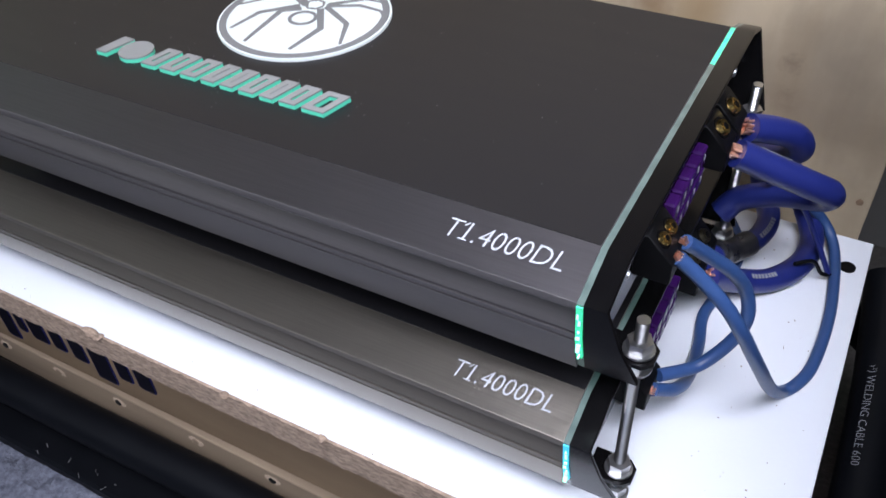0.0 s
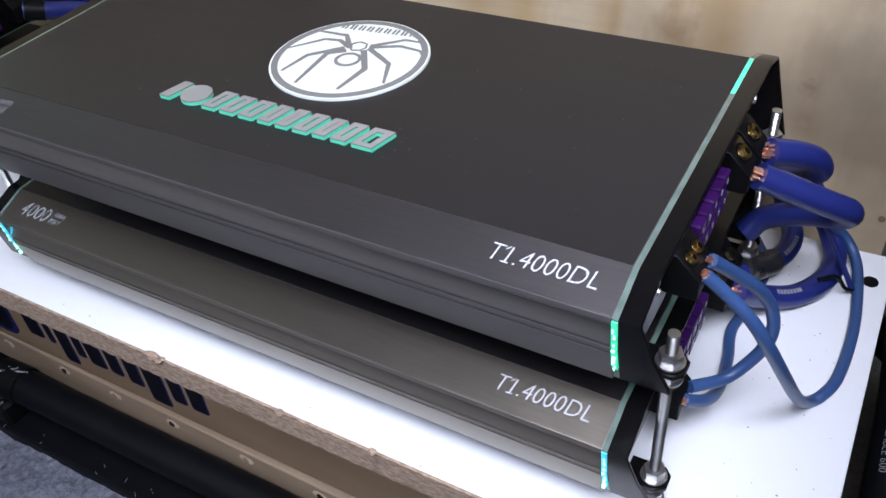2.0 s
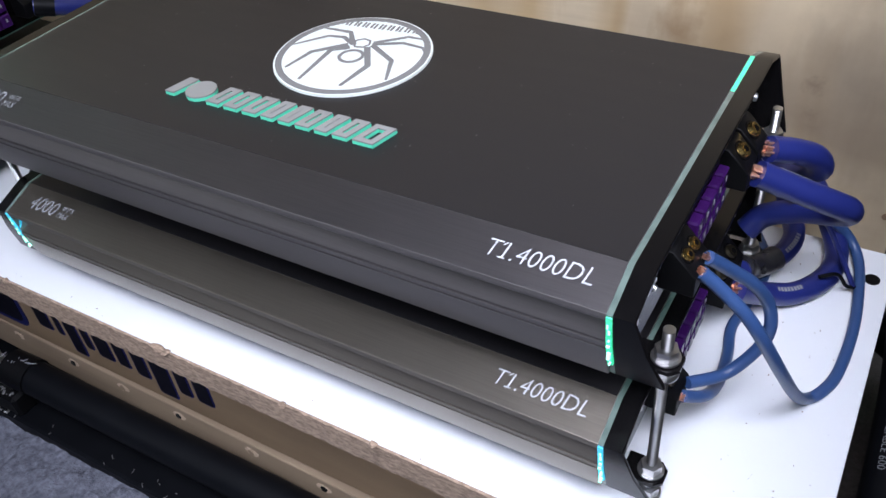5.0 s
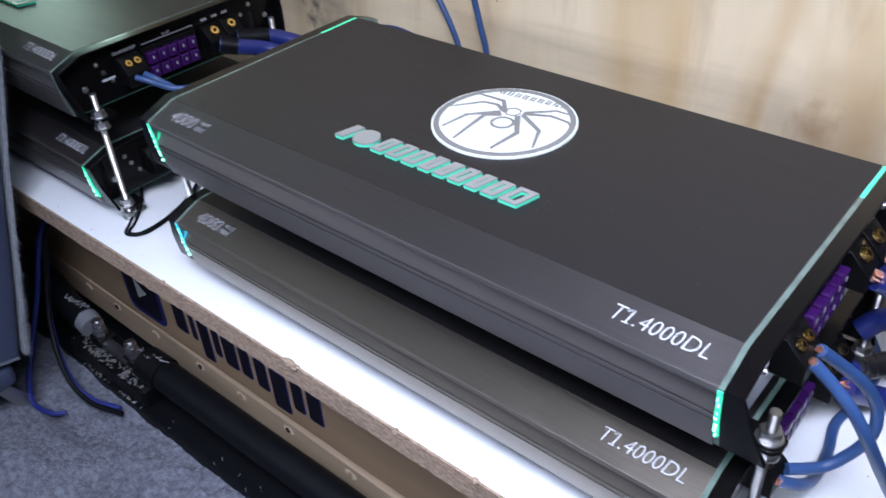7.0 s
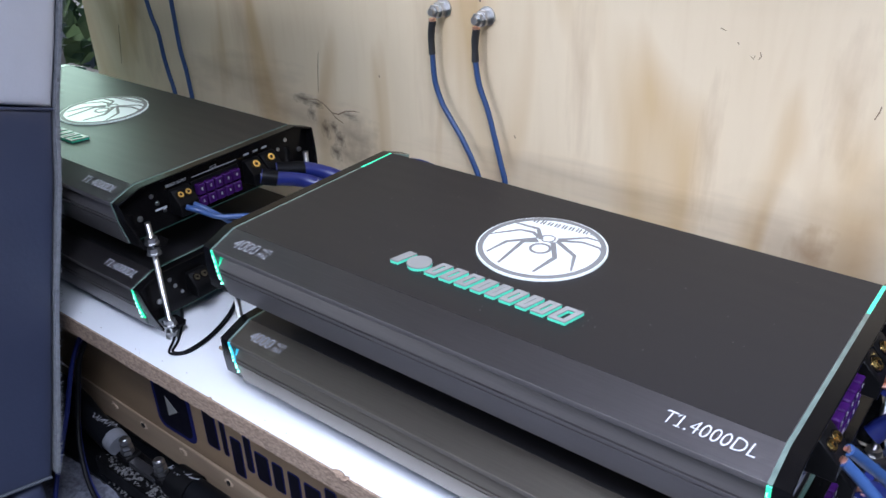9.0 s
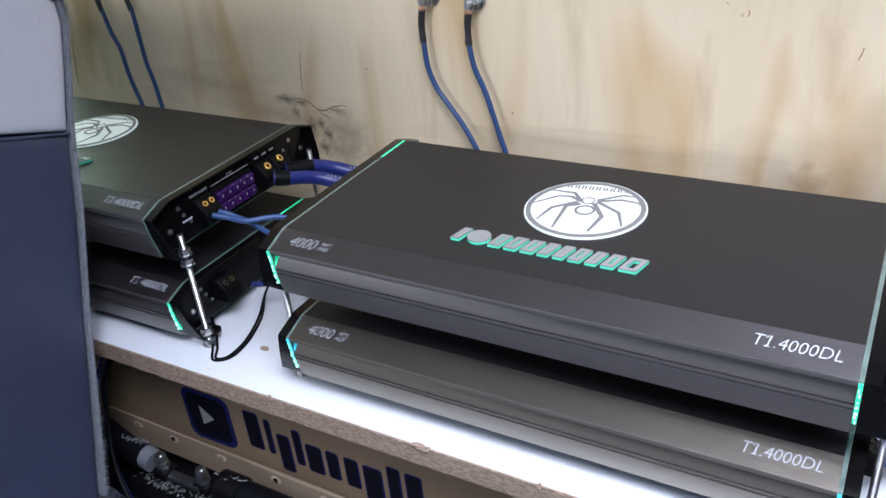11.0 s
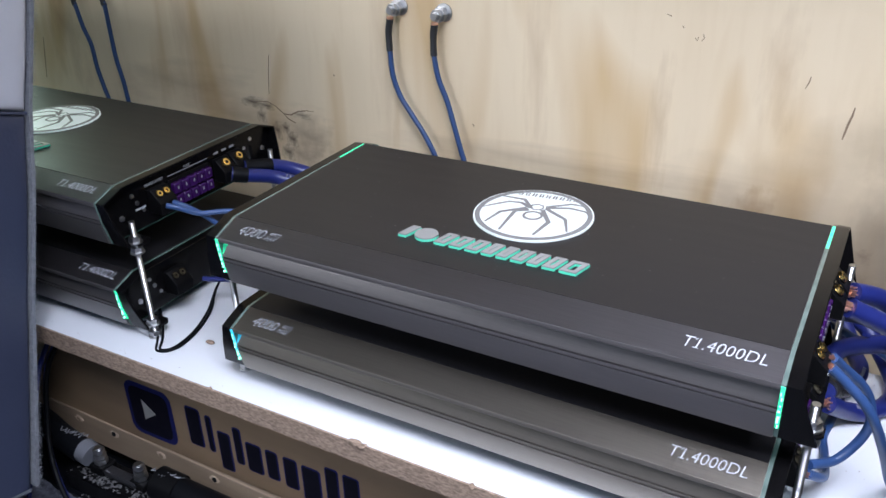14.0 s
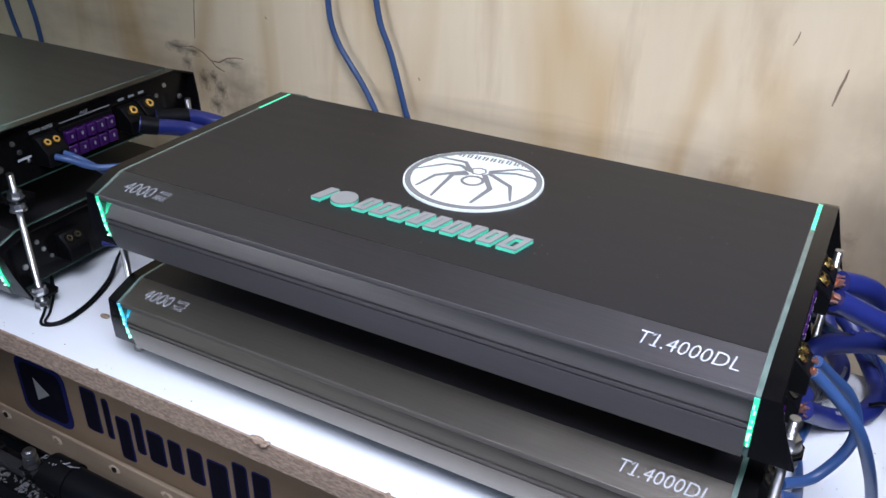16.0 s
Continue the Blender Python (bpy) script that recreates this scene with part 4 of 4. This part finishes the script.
# ---- cables at the farther stack ----
cable("power_cable", [(LX + 0.5725, 0.204, 0.154), (LX + 0.586, 0.2185, 0.149), (-0.138, 0.250, 0.138), (-0.108, 0.272, 0.124), (-0.06, 0.312, 0.098), (0.02, 0.345, 0.08), (0.12, 0.36, 0.07)],
      R0, CABLE, "thick blue power cable passing behind the amplifier", "cable", 0.0, "power cables", ((20, 6, (0, -0.5, 1)),))
cable("power_cable", [(LX + 0.5725, 0.229, 0.154), (LX + 0.592, 0.2600, 0.149), (-0.130, 0.283, 0.139), (-0.104, 0.300, 0.127), (-0.06, 0.335, 0.105), (0.02, 0.370, 0.09), (0.12, 0.38, 0.08)],
      R0, CABLE, "thick blue power cable with black sleeve", "cable", 0.0, "power cables", ((22, 5, (0, -0.5, 1)),))
for start, bend in (((LX + 0.5735, 0.204, 0.154), (LX + 0.586, 0.2185, 0.149)), ((LX + 0.5735, 0.229, 0.154), (LX + 0.592, 0.2600, 0.149))):
    sl = empty("cable_sleeve", 0, 0, 0, "black heat shrink sleeve on a thick blue cable", "sleeve", "cable sleeves")
    part("sleeve", tube([start, tuple(b * 0.7 + s0 * 0.3 for b, s0 in zip(bend, start)), bend], R0 * 1.10, wobble=0.1), RUBBER, sl)
cable("power_cable", [(-0.07, 0.352, 0.140), (-0.05, 0.362, 0.143), (-0.03, 0.370, 0.140), (0.01, 0.376, 0.13), (0.10, 0.38, 0.12)],
      R0 * 0.8, CABLE, "blue cable end lying against the plywood", "cable", 0.0, "power cables")
cable("speaker_wire", [(LX + 0.5735, 0.0885, 0.156), (LX + 0.586, 0.096, 0.152), (-0.138, 0.113, 0.141), (-0.110, 0.140, 0.138), (-0.06, 0.160, 0.128), (-0.03, 0.20, 0.120), (-0.028, 0.33, 0.10)],
      R1 * 0.78, WIRE, "blue speaker wire from the farther amplifier", "wire", 0.0, "speaker wires")
cable("speaker_wire", [(LX + 0.5735, 0.0995, 0.156), (LX + 0.588, 0.106, 0.150), (-0.138, 0.122, 0.133), (-0.120, 0.136, 0.112), (-0.09, 0.155, 0.09), (-0.06, 0.19, 0.07), (-0.04, 0.30, 0.05)],
      R1 * 0.78, WIRE, "blue speaker wire sloping down from the farther amplifier", "wire", 0.0, "speaker wires")
cable("speaker_wire", [(LX + 0.577, 0.121, 0.040), (-0.14, 0.130, 0.040), (-0.09, 0.15, 0.045), (-0.05, 0.20, 0.05), (-0.04, 0.32, 0.05)],
      R1 * 0.78, CABLE, "dark blue speaker wire behind the rods", "wire", 0.0, "speaker wires")
for off in (0.0, 0.0042):
    cable("black_wire", [(-0.200, 0.075, 0.012), (-0.182 + off, 0.058, 0.0040), (-0.156 + off, 0.0275 + off, 0.0022), (-0.1385, 0.0105 + off, 0.0022), (-0.122 - off, 0.024, 0.0022),
                         (-0.125 - off, 0.060, 0.0022), (-0.142 - off, 0.105, 0.0040), (-0.155, 0.135, 0.022), (-0.15, 0.16, 0.04), (-0.12, 0.19, 0.05)],
          0.0015, RUBBER, "thin black twin wire looped on the white shelf", "wire", 0.0, "looped wires")

# ---- bolts and wires on the plywood ----
SLEEVE = mat("heat_shrink", (0.02, 0.02, 0.022), 0.5, 0, 0.3, 60, bump=0.1)
INK = mat("marker_ink", (0.05, 0.045, 0.05), 0.7, 0, 0.2, 100)


def wall_bolt(x, z):
    b = empty("terminal_bolt", x, 0.42, z, "steel bolt with washer and nut through the plywood", "bolt", "wall bolts")
    part("washer", cyl((0.002, 0, 0.001), (0.002, -0.0022, 0.001), 0.0118, 28), STEEL, b)
    nut = hexnut(0, 0, 0, 0.008, 0.0098)
    nut.transform(Matrix(((1, 0, 0, 0), (0, 0, -1, -0.0022), (0, 1, 0, 0), (0, 0, 0, 1))))
    part("nut", nut, STEEL, b)
    part("ring_lug", cyl((0, -0.0102, -0.001), (0, -0.0125, -0.001), 0.0092, 24), STEEL, b)
    nut = hexnut(0, 0, 0, 0.006, 0.0082)
    nut.transform(Matrix(((1, 0, 0, -0.001), (0, 0, -1, -0.0125), (0, 1, 0, -0.0005), (0, 0, 0, 1))))
    part("nut", nut, STEEL, b)
    part("bolt_end", cyl((-0.001, -0.018, -0.0005), (-0.001, -0.0245, -0.0005), 0.0046, 16), STEEL, b)
    return b


def wall_wire(pts):
    w = cable("bolt_wire", pts[2:], 0.0036, WIRE, "blue wire hanging from a bolt down the plywood", "wire", 0.0, "bolt wires")
    part("sleeve", tube(pts[:4], 0.0046, wobble=0.12), SLEEVE, w, "black heat shrink sleeve")
    part("copper_end", tube([(pts[0][0], pts[0][1], pts[0][2] + 0.003), pts[0]], 0.0046, steps=2), COPPER, w)


wall_bolt(-0.0315, 0.338)
wall_bolt(0.0355, 0.335)
wall_wire([(-0.0385, 0.407, 0.324), (-0.0425, 0.408, 0.306), (-0.0423, 0.408, 0.285), (-0.0420, 0.408, 0.281), (-0.0385, 0.407, 0.2470), (-0.0282, 0.407, 0.2190), (-0.0125, 0.406, 0.1980), (0.0095, 0.405, 0.1690), (0.0300, 0.404, 0.1320), (0.045, 0.40, 0.09)])
wall_wire([(0.0300, 0.407, 0.322), (0.0270, 0.408, 0.307), (0.0268, 0.408, 0.285), (0.0270, 0.408, 0.281), (0.0333, 0.407, 0.2510), (0.0455, 0.407, 0.2220), (0.0570, 0.406, 0.1860), (0.0665, 0.405, 0.1550), (0.0740, 0.404, 0.1300), (0.078, 0.40, 0.09)])
wall_bolt(-0.668, 0.362)
wall_bolt(-0.598, 0.360)
wall_wire([(-0.671, 0.407, 0.349), (-0.674, 0.408, 0.332), (-0.671, 0.408, 0.302), (-0.6690, 0.408, 0.298), (-0.6600, 0.407, 0.2620), (-0.6490, 0.407, 0.2333), (-0.6450, 0.406, 0.1936), (-0.6372, 0.405, 0.1615), (-0.6300, 0.404, 0.1390), (-0.618, 0.40, 0.09)])
wall_wire([(-0.600, 0.407, 0.347), (-0.603, 0.408, 0.330), (-0.598, 0.408, 0.306), (-0.5960, 0.408, 0.302), (-0.5945, 0.407, 0.2551), (-0.5923, 0.406, 0.2141), (-0.5846, 0.405, 0.1769), (-0.5810, 0.404, 0.1423), (-0.572, 0.40, 0.09)])
part("minus_mark", box(-0.048, -0.033, 0.4194, 0.4199, 0.3605, 0.3628), INK, wall)
pm = box(0.018, 0.036, 0.4194, 0.4199, 0.3605, 0.3623)
box(0.0261, 0.0277, 0.4194, 0.4199, 0.352, 0.3705, 0, pm)
part("plus_mark", pm, INK, wall)

# ---- below the shelf ----
structure("trim_sill", box(-0.75, 0.70, -0.030, 0.055, -0.30, -0.272, 0.003), RUBBER, "black plastic sill under the batten", "trim")
cable("battery_cable", [(-0.175, 0.003, -0.219), (-0.137, 0.006, -0.224), (0.05, 0.010, -0.231), (0.19, 0.014, -0.238), (0.35, 0.016, -0.246), (0.55, 0.02, -0.2505), (0.70, 0.03, -0.2505)],
      0.0205, RUBBER, "thick black battery cable along the batten", "cable")
cable("battery_cable", [(-0.322, -0.004, -0.2145), (-0.375, 0.0, -0.207), (-0.43, 0.008, -0.20), (-0.52, 0.012, -0.20), (-0.75, 0.015, -0.215)],
      0.0175, RUBBER, "thick black battery cable with white printing", "cable")
holder = empty("fuse_holder", 0, 0, 0, "dusty black fuse holder with steel posts between cables", "fuse holder")
part("base", box(-0.345, -0.165, -0.026, 0.022, -0.272, -0.240, 0.004), BLACK_MATT, holder)
for x, y, z in ((-0.2934, 0.000, -0.2130), (-0.2201, 0.004, -0.2150)):
    post = part("post", cyl((x, y, -0.241), (x, y, z + 0.014), 0.0048, 14), STEEL, holder, "steel threaded post")
    for k in range(3):
        part("nut", hexnut(x, y, z - 0.012 + 0.0085 * k, z - 0.0055 + 0.0085 * k, 0.0095 - 0.0008 * k), STEEL, post)
    part("clamp", box(x - 0.014, x + 0.014, y - 0.012, y + 0.014, -0.241, z - 0.013, 0.002), BLACK_MATT, holder)
part("fuse_link", box(-0.290, -0.220, -0.010, 0.006, -0.238, -0.229, 0.002), TAPE, holder, "dark fuse link")
part("cap", cyl((-0.3055, -0.003, -0.2165), (-0.3235, -0.002, -0.2130), 0.0165, 24, 0.0172), CLOUDY, holder, "cloudy plastic cap")
part("collar", cyl((-0.185, 0.003, -0.218), (-0.150, 0.006, -0.2225), 0.0225, 24), BLACK_MATT, holder)
for x, y, z in ((-0.352, -0.004, -0.1905), (-0.178, 0.0, -0.1965)):
    for k in range(11):
        bm = box(-0.0006, 0.0006, -0.0015 - 0.0045 * random.random(), 0.0055, 0, 0.0005)
        bm.transform(Matrix.Translation((x - 0.010 + 0.0042 * k, y + 0.0008 * k + random.uniform(-0.002, 0.002), z - 0.0004 * k)) @ Matrix.Rotation(random.uniform(-1.3, 1.3), 4, "Z"))
        part("print_bar", bm, PRINT_DIM, holder)
shav = bmesh.new()
for k in range(260):
    cx = random.choice((-0.305, -0.280, -0.262, -0.215, -0.195))
    x, y = random.gauss(cx, 0.014), random.gauss(-0.016, 0.010)
    z = -0.2398 if -0.345 < x < -0.165 and y > -0.026 else -0.2715
    s = random.uniform(0.0012, 0.0052)
    bmesh.ops.create_cube(shav, size=1, matrix=Matrix.Translation((x, max(y, -0.0295), z + s * 0.25)) @ Euler([random.uniform(-0.6, 0.6), random.uniform(-0.6, 0.6), random.uniform(0, 3)]).to_matrix().to_4x4() @ Matrix.Diagonal((s, s * 0.55, s * 0.2, 1)))
tagged(part("flakes", shav, FLAKE), "pale flakes and shavings scattered on the fuse holder", "debris", "", "stuff")
dust = bmesh.new()
for k in range(70):
    x, y = random.uniform(-0.5, 0.66), random.choice((random.uniform(-0.012, 0.0), random.uniform(0.06, 0.33)))
    if y > 0.05:
        x = random.uniform(0.60, 0.67)
    s = random.uniform(0.0003, 0.0008)
    bmesh.ops.create_cube(dust, size=1, matrix=Matrix.Translation((x, y, s * 0.2)) @ Matrix.Rotation(random.uniform(0, 3), 4, "Z") @ Matrix.Diagonal((s * 1.6, s, s * 0.5, 1)))
tagged(part("dust_specks", dust, DIRT), "dark specks of dust on the white shelf", "debris", "", "stuff")
specks = bmesh.new()
for k in range(150):
    x, y, z = random.uniform(0.01, 0.54), random.uniform(0.032, 0.265), 0.2006
    if k < 70:
        x, y = random.gauss(0.27, 0.075), random.gauss(0.075, 0.012)
    s = random.uniform(0.0002, 0.0006)
    bmesh.ops.create_cube(specks, size=1, matrix=Matrix.Translation((x, min(max(y, 0.033), 0.265), z)) @ Matrix.Rotation(random.uniform(0, 3), 4, "Z") @ Matrix.Diagonal((s * 1.5, s, s * 0.4, 1)))
tagged(part("lid_dust", specks, FLAKE), "pale dust specks on the black lid", "debris", "", "stuff")
sliver = bmesh.new()
for k in range(26):
    x, y = random.uniform(-0.20, 0.60), random.uniform(-0.028, -0.014)
    a, n = random.uniform(0, 3), random.uniform(0.002, 0.007)
    bmesh.ops.create_cube(sliver, size=1, matrix=Matrix.Translation((x, y, -0.2714)) @ Matrix.Rotation(a, 4, "Z") @ Matrix.Diagonal((n, 0.0007, 0.0006, 1)))
tagged(part("slivers", sliver, FLAKE), "thin pale slivers lying on the black sill", "debris", "", "stuff")
chip = bmesh.new()
bmesh.ops.create_icosphere(chip, subdivisions=2, radius=1, matrix=Matrix.Translation((-0.0947, 0.0540, 0.0018)) @ Matrix.Diagonal((0.0065, 0.0035, 0.002, 1)))
tagged(part("wood_chip", chip, CHIP), "small brown wood chip on the white shelf", "debris")

for k, (dx, dy) in enumerate(((0, 0), (0.006, -0.004), (-0.012, 0.006))):
    cable("hanging_wire", [(-0.345 + dx, 0.035, -0.03), (-0.362 + dx, 0.005 + dy, -0.085), (-0.358 + dx, -0.018 + dy, -0.148), (-0.334 + dx, -0.043 + dy, -0.20), (-0.290 + dx, -0.062 + dy, -0.243),
                           (-0.245 + dx, -0.062 + dy, -0.268), (-0.20 + dx * 2, -0.045 + dy, -0.274)] if k < 2 else
          [(-0.362, 0.035, -0.03), (-0.380, 0.000, -0.10), (-0.376, -0.030, -0.17), (-0.358, -0.068, -0.228), (-0.330, -0.098, -0.258), (-0.295, -0.114, -0.268), (-0.262, -0.108, -0.270), (-0.248, -0.095, -0.271)],
          0.0034, (CABLE, RUBBER, CABLE)[k], "blue and black wires hanging from under the shelf to the carpet", "wire", 0.0, "hanging wires")

# ---- heavy cables beside the shelf ----
for k, pts in enumerate(([(0.70, 0.345, -0.03), (0.706, 0.305, -0.045), (0.713, 0.24, -0.062), (0.716, 0.14, -0.075), (0.716, 0.0, -0.09), (0.71, -0.2, -0.12), (0.70, -0.4, -0.2), (0.68, -0.6, -0.27)],
                         [(0.70, 0.375, -0.06), (0.735, 0.33, -0.075), (0.752, 0.26, -0.09), (0.757, 0.14, -0.10), (0.757, 0.0, -0.11), (0.75, -0.2, -0.14), (0.74, -0.4, -0.22), (0.72, -0.6, -0.27)],
                         [(0.66, 0.37, -0.10), (0.715, 0.345, -0.11), (0.733, 0.25, -0.125), (0.737, 0.1, -0.135), (0.735, -0.2, -0.17), (0.72, -0.5, -0.26)])):
    cable("welding_cable", pts, 0.0185, RUBBER, "thick black rubber welding cable beside the shelf", "cable", 0.0, "welding cables")
part_parent = [o for o in scene.objects if o.name.startswith("welding_cable")][0]
wt = letters("2mm\u00b2) WELDING CABLE 600", 0.0085, 0.0001)
along = Vector((0.03, -0.991, -0.129)).normalized()
face = Vector((-0.42, 0, 0.907))
face = (face - along * face.dot(along)).normalized()
rise = face.cross(along)
foot = Vector((0.7118, 0.272, -0.0570)) + face * 0.0186 - rise * 0.003
wt.transform(Matrix.Translation(foot) @ Matrix((along, rise, face)).transposed().to_4x4())
part("cable_print", wt, PRINT_DIM, part_parent, "grey printed lettering")

# ---- car seat ----
seat = empty("car_seat", 0, 0, 0, "grey and navy leatherette car seat back with fleece edge", "seat")
SEAT_LOW = [(-0.26, -0.188), (-0.078, -0.235), (-0.066, -0.19), (-0.050, -0.135), (-0.010, 0.013), (0.032, 0.158), (0.0555, 0.254), (-0.14, 0.321), (-0.20, 0.10)]
SEAT_TOP = [(0.0562, 0.257), (0.080, 0.33), (0.0945, 0.380), (0.094, 0.402), (0.078, 0.416), (0.05, 0.422), (-0.02, 0.436), (-0.09, 0.436), (-0.135, 0.40), (-0.14, 0.324)]
SX = -0.282


def nearer(pts):
    """The seat stands a little in front of the shelf."""
    return [(0.94 * y - 0.0342, 0.94 * z + 0.036) for y, z in pts]




def cushion(pts, puffs):
    """A padded panel: the outline's near face swells out in steps from its edge."""
    bm = prism(pts, -0.95, SX - 0.006)
    bm.faces.ensure_lookup_table()
    face = max(bm.faces, key=lambda f: f.calc_center_median().x)
    for t, d in puffs:
        bmesh.ops.inset_region(bm, faces=[face], thickness=t, depth=d, use_even_offset=True)
    return bm


PUFFS = ((0.0012, 0.0026), (0.002, 0.0018), (0.004, 0.0011), (0.008, 0.0006), (0.014, 0.0003))
part("side_lower", cushion(nearer(SEAT_LOW), PUFFS), LEATHER, seat, "navy lower panel", angle=70)
part("side_upper", cushion(nearer(SEAT_TOP), PUFFS), LEATHER_L, seat, "light grey upper panel", angle=70)
REAR = [(-0.073, -0.232), (-0.061, -0.186), (-0.046, -0.132), (-0.007, 0.018), (0.035, 0.16), (0.058, 0.256), (0.081, 0.33), (0.096, 0.380), (0.096, 0.404), (0.08, 0.419), (0.05, 0.4255)]
fl = bmesh.new()
vs = []
for y, z in nearer(REAR):
    vs.append([fl.verts.new((x, y + dy, z + 0.3 * dy)) for x in (-0.94, SX) for dy in (0.001, 0.006)])
for a, b in zip(vs, vs[1:]):
    for i, j in ((0, 1), (1, 3), (3, 2), (2, 0)):
        fl.faces.new((a[i], a[j], b[j], b[i]))
fl.faces.new((vs[0][0], vs[0][1], vs[0][3], vs[0][2]))
fl.faces.new((vs[-1][0], vs[-1][1], vs[-1][3], vs[-1][2]))
bmesh.ops.recalc_face_normals(fl, faces=fl.faces)
part("fleece_back", fl, FUZZ, seat, "grey fleece backing")
hair = bmesh.new()
rear = smooth_path([(SX + 0.001, y, z) for y, z in nearer(REAR)], 12)
for k in range(7000):
    c = rear[random.randrange(len(rear) - 1)]
    c = c + (rear[min(rear.index(c) + 1, len(rear) - 1)] - c) * random.random() + Vector((random.uniform(-0.02, 0.001), random.uniform(0.0, 0.006), 0))
    d = Vector((random.uniform(-0.1, 0.9), random.uniform(0.1, 1), random.uniform(-0.7, 0.7))).normalized() * random.uniform(0.003, 0.0085)
    s = Vector((0, 0, 1)).cross(d).normalized() * 0.00035
    hair.faces.new([hair.verts.new(c + s), hair.verts.new(c - s), hair.verts.new(c + d)])
part("pile", hair, FUZZ, seat, kind="stuff")
part("seat_fold", box(-0.95, SX - 0.004, -0.30, -0.118, -0.222, -0.186, 0.012, segs=3), LEATHER, seat, "rounded navy lower fold")
part("seat_base", box(-0.95, SX - 0.020, -0.30, -0.165, -0.282, -0.221, 0.004), BLACK_MATT, seat, "black seat base")
part("bracket", prism([(-0.150, -0.221), (-0.135, -0.221), (-0.100, -0.282), (-0.125, -0.282)], SX - 0.034, SX - 0.028), STEEL, seat, "bare steel bracket")
part("seam", tube([(SX - 0.0005, y, z) for y, z in nearer([(0.0555, 0.2555), (-0.05, 0.288), (-0.138, 0.3205)])], 0.0018, 8), LEATHER, seat, "dark stitched seam")
part("lower_piping", tube([(SX, y, z) for y, z in nearer([(-0.080, -0.231), (-0.13, -0.219), (-0.19, -0.204), (-0.255, -0.187)])], 0.0022, 8), PIPING, seat)
